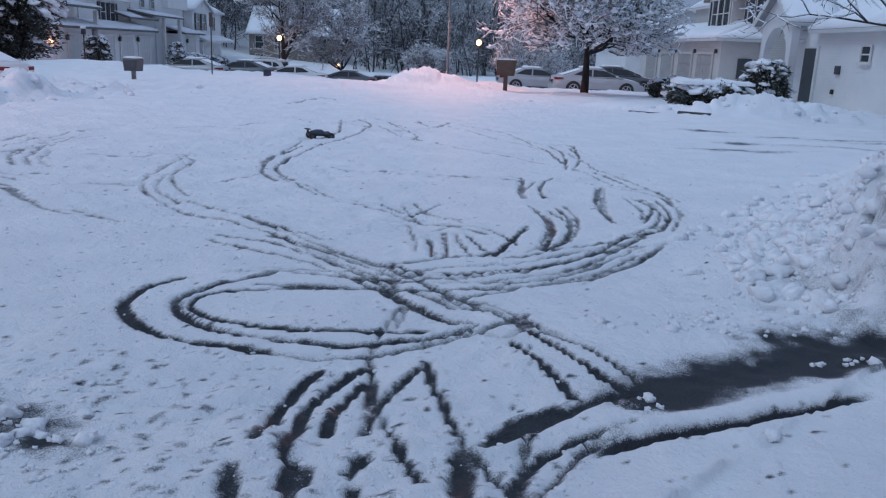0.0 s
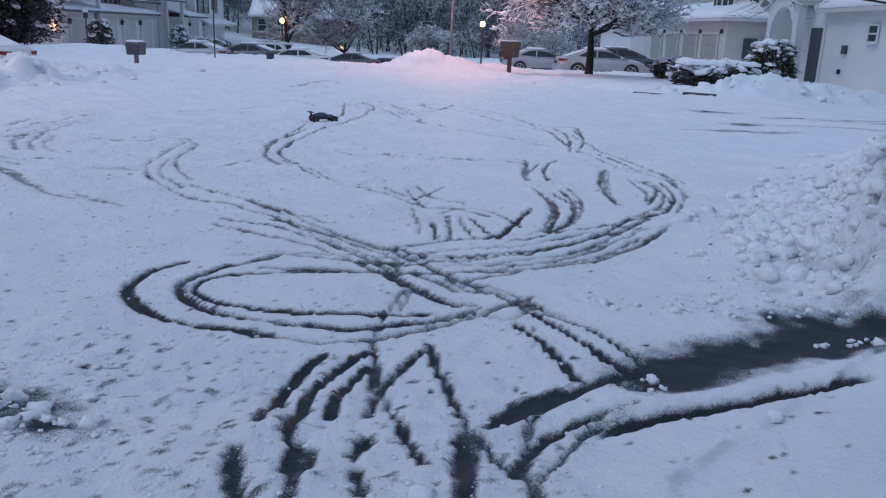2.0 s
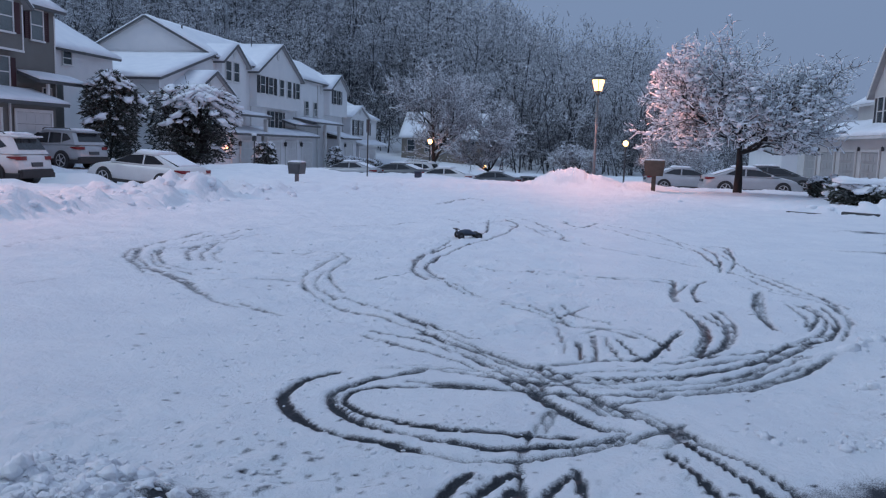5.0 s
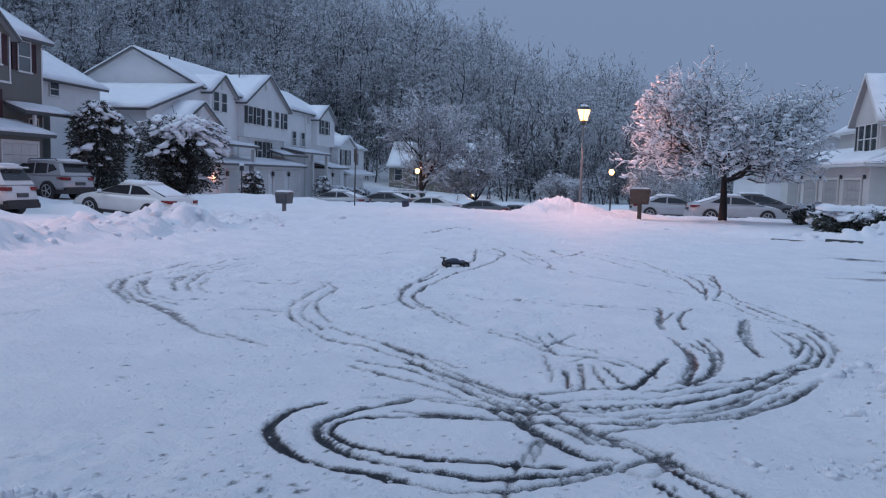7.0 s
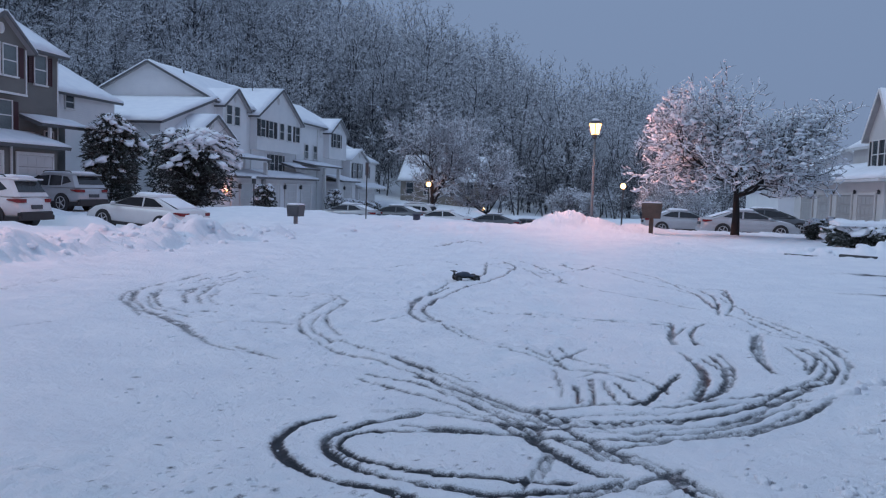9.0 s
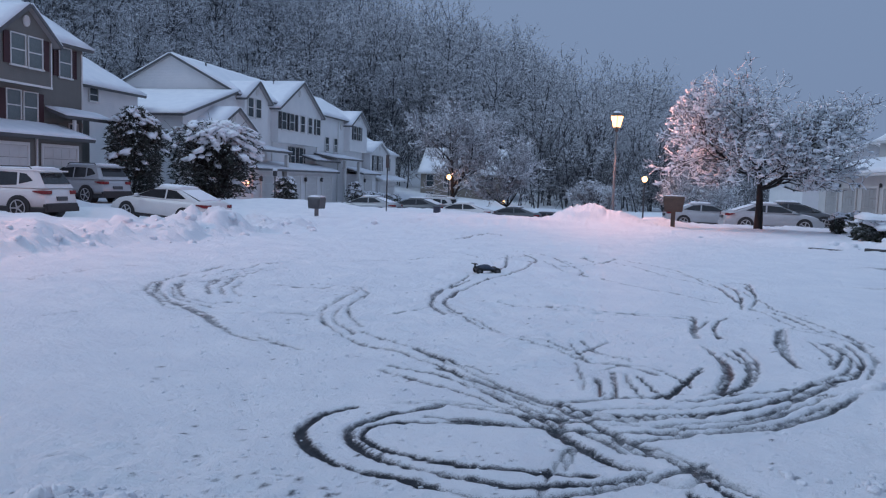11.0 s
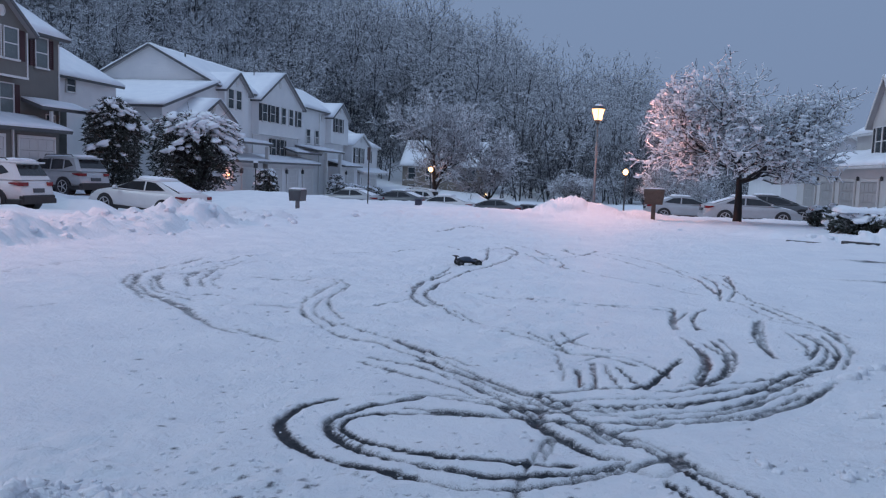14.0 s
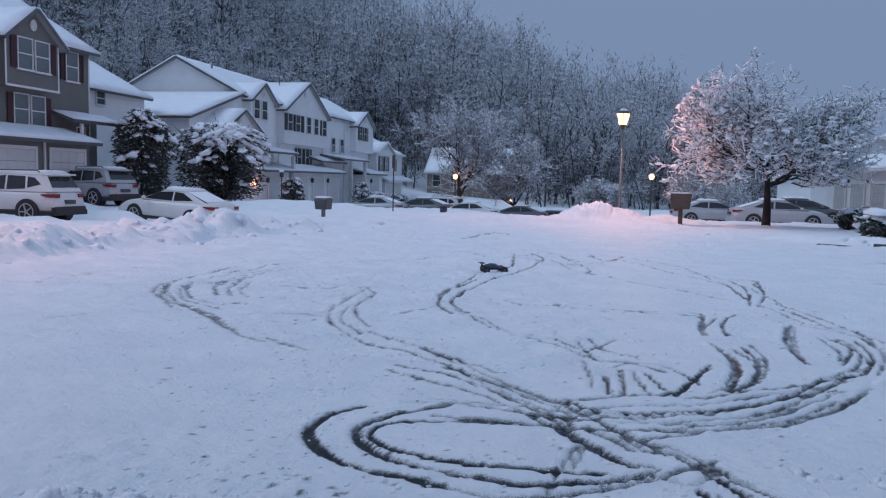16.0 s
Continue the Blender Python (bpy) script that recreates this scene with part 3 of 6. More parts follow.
track(0.045, 0.63, (-0.15, 6.96), (-0.09, 6.36), (-0.05, 5.84))
track(0.045, 0.72, (0.04, 6.30), (0.07, 5.72))
track(0.045, 0.63, (0.16, 6.63), (0.17, 6.08), (0.17, 5.75))
track(0.045, 0.72, (0.25, 6.56), (0.32, 6.04), (0.37, 5.82))
track(0.045, 0.72, (0.36, 6.50), (0.47, 6.09), (0.53, 5.87))
track(0.045, 0.74, (0.92, 6.99), (0.69, 6.33), (0.53, 5.87))
track(0.05, 0.74, (1.08, 7.87), (1.13, 7.16), (1.06, 6.54), (0.93, 6.07))
track(0.05, 0.72, (1.32, 7.95), (1.35, 7.24), (1.18, 6.49), (0.95, 6.08))
track(0.05, 0.74, (-0.22, 5.51), (0.01, 5.63), (0.37, 5.82), (0.77, 5.91), (1.21, 6.21), (1.69, 6.56), (2.05, 6.95))
track(0.05, 0.74, (-0.18, 5.47), (-0.02, 5.34), (0.27, 5.36), (0.65, 5.52), (1.15, 5.88), (1.76, 6.33))
track(0.045, 0.6, (-0.23, 7.69), (-0.05, 6.99), (0.23, 6.87), (0.54, 6.56))
track(0.045, 0.6, (0.15, 7.96), (-0.16, 7.19))
track(0.05, 0.74, (2.27, 8.71), (2.34, 8.17), (2.07, 7.37))
track(0.05, 0.74, (2.52, 8.65), (2.44, 7.83), (2.17, 7.09), (1.83, 6.61))
track(0.045, 0.63, (2.69, 8.86), (2.55, 7.87), (2.20, 6.91))
track(0.045, 0.6, (2.07, 9.47), (1.82, 8.13), (1.75, 7.37), (1.80, 7.17))
track(0.045, 0.6, (2.04, 13.71), (2.39, 10.83), (2.63, 9.67), (2.77, 8.59))
track(0.058, 0.72, (2.04, 13.71), (2.08, 12.33), (1.88, 10.87))
track(0.058, 0.63, (2.35, 13.47), (2.28, 12.11), (1.99, 10.91))
track(0.05, 0.72, (0.24, 9.86), (0.78, 9.98), (1.17, 9.92), (1.05, 9.09), (1.04, 8.43))
track(0.045, 0.63, (1.32, 9.76), (1.09, 8.93), (1.09, 8.45))
track(0.05, 0.72, (1.58, 10.07), (1.33, 9.38), (1.27, 8.51))
track(0.065, 0.66, (-1.50, 16.58), (-1.18, 15.51), (-1.35, 13.87), (-1.77, 12.02), (-1.95, 10.65), (-1.84, 9.64), (-1.49, 8.90))
track(0.065, 0.66, (-1.84, 16.41), (-1.68, 14.19), (-2.08, 12.26), (-2.14, 10.57), (-1.96, 9.36), (-1.68, 8.83))
track(0.045, 0.6, (-1.40, 8.74), (-0.93, 8.04), (-0.56, 7.71), (-0.21, 7.30))
track(0.072, 0.6, (-0.34, 16.80), (0.36, 17.16), (-0.09, 15.49), (-0.72, 15.18), (-1.88, 15.75))
track(0.058, 0.6, (0.34, 16.28), (1.27, 14.18), (1.84, 12.89), (1.96, 11.15))
track(0.045, 0.6, (-0.27, 13.91), (0.54, 12.68), (1.24, 11.98))
track(0.065, 0.63, (-5.46, 12.84), (-5.78, 11.77), (-6.13, 10.80), (-5.79, 9.61), (-5.26, 8.75), (-4.64, 8.31), (-3.92, 7.60), (-3.38, 7.00))
track(0.058, 0.63, (-5.15, 11.25), (-5.38, 10.43), (-5.66, 9.98), (-5.20, 9.03), (-4.56, 8.56), (-4.11, 8.51))
track(0.065, 0.72, (-5.31, 10.46), (-5.18, 9.87), (-4.78, 9.20))
track(0.065, 0.72, (-5.23, 10.84), (-5.01, 9.95), (-4.62, 9.26))
track(0.058, 0.63, (-5.02, 10.59), (-4.75, 9.76), (-4.43, 9.34))
track(0.058, 0.63, (-5.74, 10.27), (-5.38, 9.49), (-4.93, 8.88))
track(0.045, 0.63, (-3.23, 7.06), (-2.92, 6.88), (-2.60, 6.65))
track(0.055, 0.6, (-3.82, 10.15), (-3.25, 10.39), (-3.21, 9.33), (-3.00, 8.33), (-2.61, 7.59), (-2.08, 7.04), (-1.82, 6.87))
track(0.055, 0.6, (-3.27, 10.70), (-2.96, 9.95), (-2.95, 8.97), (-2.74, 8.05), (-2.30, 7.39))
track(0.086, 0.6, (-4.74, 13.72), (-3.93, 14.69), (-3.17, 15.32))
track(0.045, 0.6, (-1.67, 6.13), (-1.10, 5.67))
track(0.045, 0.6, (-7.63, 9.43), (-7.84, 10.79), (-7.53, 11.82))
track(0.086, 0.6, (-3.65, 20.47), (-3.29, 23.16), (-2.73, 22.73))
track(0.072, 0.6, (-0.59, 9.90), (-0.40, 10.31), (-0.18, 10.16))
track(0.045, 0.6, (-5.65, 7.13), (-5.42, 7.55))
track(0.045, 0.6, (-2.81, 3.66), (-2.67, 3.74))
track(0.045, 0.63, (-2.00, 17.43), (-1.39, 17.17), (-0.71, 15.84), (-0.27, 14.45), (-0.32, 13.69))
track(0.045, 0.6, (-1.49, 16.30), (-0.85, 15.20), (-0.45, 13.81))
track(0.045, 0.6, (-5.86, 9.89), (-5.54, 9.15), (-4.98, 8.39), (-4.43, 8.05), (-3.72, 7.34))
track(0.045, 0.6, (-5.36, 12.14), (-5.67, 11.16), (-5.76, 10.46))
track(0.045, 0.6, (1.05, 8.08), (1.11, 7.38), (1.05, 6.69), (0.91, 6.15))
track(0.045, 0.6, (1.43, 8.13), (1.42, 7.30), (1.24, 6.51), (1.04, 6.15))
track(0.045, 0.6, (2.39, 8.75), (2.40, 8.11), (2.12, 7.23), (1.65, 6.55))
track(0.045, 0.6, (2.27, 11.28), (2.52, 10.22), (2.73, 9.19))
track(0.045, 0.6, (-0.17, 5.29), (0.16, 5.49), (0.55, 5.61), (1.05, 5.95), (1.60, 6.36), (1.92, 6.63))
track(0.045, 0.6, (0.15, 4.74), (0.49, 4.94), (0.86, 5.23), (1.37, 5.67), (1.68, 6.04))
track(.06, .68, (-5.32, 8.72), (-5.76, 9.32), (-6.02, 9.99), (-6.08, 11.01), (-6.12, 12.16), (-5.85, 12.87))
track(.06, .68, (-4.63, 8.39), (-4.24, 8.04), (-3.69, 7.35), (-3.24, 6.91), (-2.92, 6.83), (-2.57, 6.63))
track(.06, .68, (-5.87, 9.86), (-5.47, 9.16), (-4.90, 8.55), (-4.46, 8.46))
track(.06, .68, (-5.61, 9.85), (-5.08, 9.06), (-4.66, 8.83), (-4.25, 8.90))
track(.06, .68, (-4.91, 9.39), (-5.31, 10.10), (-5.39, 10.73), (-5.30, 11.68), (-5.07, 12.48))
track(.06, .68, (-4.53, 10.56), (-3.74, 10.45), (-3.33, 10.44))
track(.055, .62, (-3.90, 11.03), (-3.29, 10.58), (-3.00, 10.17), (-2.99, 9.64), (-2.89, 8.97), (-2.62, 8.25), (-2.31, 7.67))
track(.05, .62, (-2.30, 7.52), (-1.96, 7.26), (-1.67, 6.98), (-1.22, 6.58), (-0.78, 6.20))
track(.06, .68, (-1.73, 9.18), (-1.47, 8.67), (-1.10, 8.10), (-0.84, 7.93))
track(.06, .68, (-2.03, 9.76), (-2.20, 10.78), (-1.96, 12.24))
track(.06, .68, (0.40, 16.79), (1.33, 15.52), (1.80, 13.49), (1.94, 11.57))
track(.06, .68, (0.82, 12.42), (1.28, 11.90), (1.73, 11.22))
track(.06, .68, (-0.15, 10.00), (0.26, 9.84), (0.87, 9.85), (1.15, 9.70), (1.03, 8.83))
track(.06, .68, (2.00, 11.06), (2.31, 10.46), (2.49, 9.34))
track(.06, .68, (1.96, 9.71), (2.31, 9.35), (2.58, 9.03), (2.63, 8.44), (2.58, 7.78))
track(.06, .68, (-0.76, 7.66), (-0.41, 7.39), (-0.09, 7.05), (0.30, 6.90))
track(.06, .68, (2.01, 9.35), (1.80, 8.31), (1.73, 7.39))
track(.06, .68, (1.28, 15.00), (1.95, 13.95), (2.42, 13.76), (2.30, 12.31))
track(.06, .68, (-4.56, 14.62), (-3.95, 14.46), (-3.42, 14.51))
track(.06, .68, (-0.31, 17.09), (0.05, 16.01), (0.40, 17.05))
track(.075, .75, (0.21, 2.89), (0.19, 2.65), (0.19, 2.36))
track(.055, .75, (0.48, 3.03), (0.43, 2.75), (0.42, 2.38))
track(.065, .75, (-0.63, 2.58), (-0.61, 2.47), (-0.56, 2.33))
track(.07, .8, (-0.43, 2.71), (-0.41, 2.54), (-0.40, 2.33))
track(.05, .8, (-0.19, 2.57), (-0.18, 2.48), (-0.16, 2.35))
track(.07, .8, (0.34, 3.01), (0.47, 3.17), (0.66, 3.30))
track(.05, .7, (0.92, 3.43), (1.00, 3.33), (1.08, 3.36))
track(0.05, 0.85, (-0.23, 5.56), (0.14, 5.71), (0.51, 5.93), (0.69, 6.32), (0.91, 6.86))
track(0.05, 0.8, (1.07, 7.84), (1.15, 7.38), (1.13, 6.83), (1.00, 6.33), (0.80, 6.02))
track(0.045, 0.75, (1.21, 7.76), (1.31, 7.20), (1.23, 6.58), (1.00, 6.08))
track(0.045, 0.75, (2.33, 8.69), (2.37, 7.89), (2.30, 7.41), (2.09, 7.07))
track(0.04, 0.7, (2.18, 8.64), (2.20, 8.01), (2.10, 7.57))
track(0.04, 0.7, (-0.20, 5.42), (0.21, 5.34), (0.70, 5.55), (1.34, 6.03), (1.88, 6.60))
track(0.04, 0.62, (-0.05, 5.24), (0.49, 5.17), (1.04, 5.39), (1.67, 5.84))
track(0.04, 0.6, (0.19, 9.69), (0.73, 9.80), (1.11, 9.77), (1.11, 8.91))
track(0.04, 0.6, (1.43, 9.76), (1.29, 8.97), (1.34, 8.50))
track(0.035, 0.55, (2.11, 9.43), (1.85, 8.10), (1.75, 7.24))

# bare specks and scuffs
speck = np.random.RandomState(31)
for k in range(260):
    sy = 1.9 + 9 * speck.rand() ** 1.6
    sx = speck.uniform(-0.62, 0.6) * sy
    stamp(sx, sy, (0.006 + 0.016 * speck.rand() ** 3) * (1 + 0.06 * sy), speck.uniform(0.35, 0.85), 0.0)
for k in range(420):
    sx, sy = speck.normal(-0.9, 1.0), speck.normal(3.0, 0.5)
    stamp(sx, sy, 0.005 + 0.016 * speck.rand() ** 3, speck.uniform(0.4, 0.9), 0.0)

# meltwater in the gutter, the groove behind the kerb with its shade painted in, stony slush beside the drive
wx, wy = XX, YY
pool = np.exp(-(((wx - 1.95) * 0.93 + (wy - 4.0) * 0.37) / 0.95) ** 4 - ((-(wx - 1.95) * 0.37 + (wy - 3.92) * 0.93) / 0.21) ** 2)
pool *= 1.0 + 0.35 * field(wx, wy, 0.3) + 0.35 * field(wx + 4, wy, 0.08)
pool = np.clip(pool, 0, 1.2)
pool += 0.8 * np.exp(-((wx - 1.15) / 0.22) ** 2 - ((wy - 3.45) / 0.14) ** 2)
# dark mottle at the foot of the snow pile
pool += np.clip(0.55 + 0.5 * field(wx, wy, 0.1), 0, 1) * np.exp(-((wx - 2.2) / 0.38) ** 2 - ((wy - 4.32) / 0.13) ** 2)
pool *= 1 - step(0.0, 0.35, ZZ - 0.12)
BARE = np.maximum(BARE, np.clip(1.25 * pool, 0, 1.05))
RUT -= 0.025 * np.clip(pool, 0, 1)
ZZ = np.where(pool > 0.1, ZZ * (1 - 0.8 * np.clip(pool, 0, 1)), ZZ)
kerb_y = 2.925 + 0.43 * (wx - 0.74)
# a dip behind the kerb, its shadow side painted dark through BARE
shaded_groove = np.exp(-((wy - kerb_y) / (0.041 + 0.014 * field(wx, wy, 0.2))) ** 4) * step(0.66, 0.9, wx) * (1 - step(1.95, 2.25, wx))
strip = np.exp(-((wy - kerb_y - 0.125) / 0.06) ** 4) * step(0.7, 0.95, wx) * (1 - step(2.6, 3.2, wx))
BARE = np.maximum(BARE * (1 - 0.9 * strip), shaded_groove * 1.4)
ZZ = ZZ - 0.06 * shaded_groove + 0.012 * strip
dirt = np.exp(-((wx + 1.62) / 0.23) ** 2 - ((wy - 2.98) / 0.12) ** 2) + 0.8 * np.exp(-((wx + 1.4) / 0.22) ** 2 - ((wy - 2.8) / 0.1) ** 2)
BARE = np.maximum(BARE, 1.05 * dirt * (0.8 + 0.4 * field(wx, wy, 0.1)))
grit = np.exp(-((wx - 3.0) / 1.3) ** 2 - ((wy - 4.9) / 0.8) ** 2) * step(4.2, 4.5, wy - 0.1 * (wx - 2.5))
BARE = np.maximum(BARE, grit * (0.2 + 0.26 * field(wx, wy, 0.16) + 0.12 * field(wx, wy, 0.5)))
# darker ground under the white SUV and beside its tail
BARE = np.maximum(BARE, 0.8 * np.exp(-((wx + 17.2) / 1.5) ** 2 - ((wy - 22.3) / 0.5) ** 2) + 0.7 * np.exp(-((wx + 20.0) / 2.6) ** 4 - ((wy - 23.7) / 1.0) ** 4))
# thin grey slush on the drive that leaves the court
for sx, sy, sw in ((5.9, 17.6, 0.8), (8.2, 17.0, 1.6), (10.5, 16.6, 2.4), (6.4, 15.6, 0.9), (9.0, 15.4, 2.0), (5.6, 14.4, 1.2)):
    BARE = np.maximum(BARE, np.clip(0.5 + 0.3 * field(wx, wy, 0.6) + 0.15 * field(wx, wy, 0.15), 0, 1) * np.exp(-((wx - sx) / sw) ** 2 - ((wy - sy - 0.05 * (wx - sx)) / 0.2) ** 2))
ZZ += RUT
ny, nx = ZZ.shape
idx = np.arange(nx * ny).reshape(ny, nx)
quads = np.stack([idx[:-1, :-1], idx[:-1, 1:], idx[1:, 1:], idx[1:, :-1]], -1).reshape(-1, 4)
ground_mesh = array_mesh("ground", np.stack([XX, YY, ZZ], -1).reshape(-1, 3), quads, [GROUND])
ground_mesh.attributes.new("bare", "FLOAT", "POINT").data.foreach_set("value", BARE.ravel().astype(np.float32))
ground = tagged(new("ground", ground_mesh), "snow-covered court with curving wheel marks scraped to wet asphalt", "ground", kind="structure")


def height(x, y):
    """The ground's height at one place, from the grid."""
    i, j = int(np.clip(np.searchsorted(GX, x), 1, nx - 1)), int(np.clip(np.searchsorted(GY, y), 1, ny - 1))
    s, t = (x - GX[i - 1]) / (GX[i] - GX[i - 1]), (y - GY[j - 1]) / (GY[j] - GY[j - 1])
    return float((ZZ[j - 1, i - 1] * (1 - s) + ZZ[j - 1, i] * s) * (1 - t) + (ZZ[j, i - 1] * (1 - s) + ZZ[j, i] * s) * t)


# ---- houses ----
MESHES = {}


def shared(key, make):
    if key not in MESHES:
        MESHES[key] = make()
    return MESHES[key]


def window(house, m, w=0.95, h=1.5, shutter=None, name="window", glass=None):
    """A sash window in local metres: x along the wall, y out of it, z up; m places it on the house."""
    glass = glass or GLASS
    def frame_geo():
        g = Geo()
        t = 0.055
        g.box(-w / 2 - t, -w / 2, 0, 0.07, -h / 2, h / 2, 0.01).box(w / 2, w / 2 + t, 0, 0.07, -h / 2, h / 2, 0.01)
        g.box(-w / 2 - t, w / 2 + t, 0, 0.075, h / 2, h / 2 + t, 0.01).box(-w / 2, w / 2, 0.01, 0.055, -0.025, 0.025)
        return g.mesh("window_frame", TRIM)
    def sill_geo():
        return Geo().box(-w / 2 - 0.1, w / 2 + 0.1, 0, 0.12, -h / 2 - 0.08, -h / 2, 0.015).mesh("sill", TRIM)
    def pane_geo():
        return Geo().box(-w / 2, w / 2, 0.004, 0.022, 0.025, h / 2).mesh("pane", glass)
    def shutter_geo():
        g = Geo()
        k = w * 0.42
        g.box(0, 0.06, 0, 0.05, -h / 2, h / 2).box(k - 0.06, k, 0, 0.05, -h / 2, h / 2)
        for i in range(int(h / 0.09)):
            z = -h / 2 + 0.09 * i
            g.box(0.06, k - 0.06, 0.01, 0.035, z + 0.012, z + 0.085)
        return g.mesh("shutter", shutter)
    key = (w, h)
    win = part(name, shared(("wf", key), frame_geo), None, house, at=m)
    part("sill", shared(("ws", key), sill_geo), None, win)
    part("pane", shared(("wp", key, glass.name), pane_geo), None, win)
    part("pane", shared(("wp", key, glass.name), pane_geo), None, win, at=pose(0, 0, -h / 2 - 0.0))
    if shutter:
        me = shared(("sh", key, shutter.name), shutter_geo)
        part("shutter", me, None, win, at=pose(w / 2 + 0.08, 0, 0))
        part("shutter", me, None, win, at=pose(-w / 2 - 0.08 - w * 0.42, 0, 0))
    return win


def garage_door(house, m, w=2.5, h=2.15, paint=None, trim=None):
    paint, trim = paint or DOOR_PANEL, trim or TRIM
    def panel_geo():
        ph = h / 4
        g = Geo().box(-w / 2, w / 2, 0, 0.03, 0.008, ph - 0.008)
        for i in range(4):
            a = -w / 2 + w * i / 4
            g.box(a + 0.06, a + w / 4 - 0.06, 0.03, 0.045, 0.08, ph - 0.08, 0.01)
        return g.mesh("door_panel", paint)
    def frame_geo():
        g = Geo()
        g.box(-w / 2 - 0.12, -w / 2, 0, 0.08, 0, h, 0.01).box(w / 2, w / 2 + 0.12, 0, 0.08, 0, h, 0.01).box(-w / 2 - 0.12, w / 2 + 0.12, 0, 0.08, h, h + 0.14, 0.01)
        return g.mesh("garage_door", trim)
    d = part("garage_door", shared(("gf", w, h, trim.name), frame_geo), None, house, at=m)
    for i in range(4):
        part("door_panel", shared(("gp", w, h, paint.name), panel_geo), None, d, at=pose(0, 0, h / 4 * i))
    return d


def lamp_small(house, m):
    def geo():
        g = Geo().box(-0.06, 0.06, 0, 0.04, -0.12, 0.12, 0.01).box(-0.09, 0.09, 0.05, 0.22, -0.16, 0.12, 0.03)
        g.loft([[(-0.12, 0.02, 0.12), (0.12, 0.02, 0.12), (0.12, 0.25, 0.12), (-0.12, 0.25, 0.12)], [(-0.02, 0.12, 0.22), (0.02, 0.12, 0.22), (0.02, 0.15, 0.22), (-0.02, 0.15, 0.22)]])
        return g.mesh("wall_lantern", IRON)
    return part("wall_lantern", shared("wl", geo), None, house, at=m)


def slope(house, a, b, c, d, th=0.24, seed=0.0):
    """One roof slope over the quad a b (eave) c d (ridge): shingled slab, edge boards and its snow."""
    a, b, c, d = (Vector(q) for q in (a, b, c, d))
    n = (b - a).cross(d - a).normalized()
    if n.z < 0:
        n = -n
    lo = [tuple(q) for q in (a, b, c, d)]
    up = [tuple(q + n * 0.12) for q in (a, b, c, d)]
    part("roof", Geo().add(lo + up, [(0, 1, 2, 3), (4, 5, 6, 7), (2, 3, 7, 6), (0, 3, 7, 4), (1, 2, 6, 5)]), SOFFIT, house)
    e = (d - a).normalized() * -0.03
    edge = GUTTER if house.name.startswith("town") else TRIM
    part("fascia", Geo().add([tuple(q) for q in (a + e - n * 0.03, b + e - n * 0.03, b + e + n * 0.11, a + e + n * 0.11, a - n * 0.03, b - n * 0.03, b + n * 0.11, a + n * 0.11)],
                             [(0, 1, 2, 3), (4, 5, 6, 7), (0, 1, 5, 4), (3, 2, 6, 7), (0, 3, 7, 4), (1, 2, 6, 5)]), edge, house)
    for p, q, o in ((a, d, (a - b).normalized()), (b, c, (b - a).normalized())):
        o = o * 0.03
        part("rake_board", Geo().add([tuple(w) for w in (p - n * 0.04, q - n * 0.04, q + n * 0.11, p + n * 0.11, p - n * 0.04 + o, q - n * 0.04 + o, q + n * 0.11 + o, p + n * 0.11 + o)],
                                     [(0, 1, 2, 3), (4, 5, 6, 7), (0, 1, 5, 4), (3, 2, 6, 7), (0, 3, 7, 4), (1, 2, 6, 5)]), edge, house)
    k = max(4, int((b - a).length / 0.6))
    th *= 0.62
    part("roof_snow", Geo().snow(*(q + n * 0.122 for q in (a, b, c, d)), th=th, nu=min(k, 40), nv=8, seed=seed, up=n), SNOW, house, "thick rounded snow on the roof", True)


def block(house, mat, a0, a1, b0, b1, z0, ze, zr=None, along="a", over=0.35, snow=0.24, roofs=True):
    """Walls over a0..a1 by b0..b1 with a gable roof; a runs along the front, b comes out of it (house axes y and x)."""
    zr = ze if zr is None else zr
    if along == "a":
        mid = (b0 + b1) / 2
        part("wall", Geo().extrude([(b0, z0), (b1, z0), (b1, ze), (mid, zr), (b0, ze)], "y", a0, a1), mat, house)
        if roofs:
            k = (zr - ze) / (mid - b0) * over
            slope(house, (b1 + over, a0 - over, ze - k), (b1 + over, a1 + over, ze - k), (mid, a1 + over, zr), (mid, a0 - over, zr), snow, a0)
            slope(house, (b0 - over, a0 - over, ze - k), (b0 - over, a1 + over, ze - k), (mid, a1 + over, zr), (mid, a0 - over, zr), snow, a1)
    else:
        mid = (a0 + a1) / 2
        part("wall", Geo().extrude([(a0, z0), (a1, z0), (a1, ze), (mid, zr), (a0, ze)], "x", b0, b1), mat, house)
        if roofs:
            k = (zr - ze) / (mid - a0) * over
            slope(house, (b0, a0 - over, ze - k), (b1 + over, a0 - over, ze - k), (b1 + over, mid, zr), (b0, mid, zr), snow, a0 + 3)
            slope(house, (b0, a1 + over, ze - k), (b1 + over, a1 + over, ze - k), (b1 + over, mid, zr), (b0, mid, zr), snow, a1 + 5)


def pent(house, a0, a1, b0, b1, z0, z1, snow=0.24):
    """A lean-to roof that falls from z1 at the wall b0 to z0 at b1."""
    slope(house, (b1, a0, z0), (b1, a1, z0), (b0, a1, z1), (b0, a0, z1), snow, a0 * 1.3)


FRONT = Matrix.Rotation(radians(-90), 4, "Z")  # out of the front, house +x


def on_front(a, b, z):
    return Matrix.Translation((b, a, z)) @ FRONT


def on_side(a, b, z):
    return Matrix.Translation((b, a, z)) @ Matrix.Rotation(radians(180), 4, "Z")


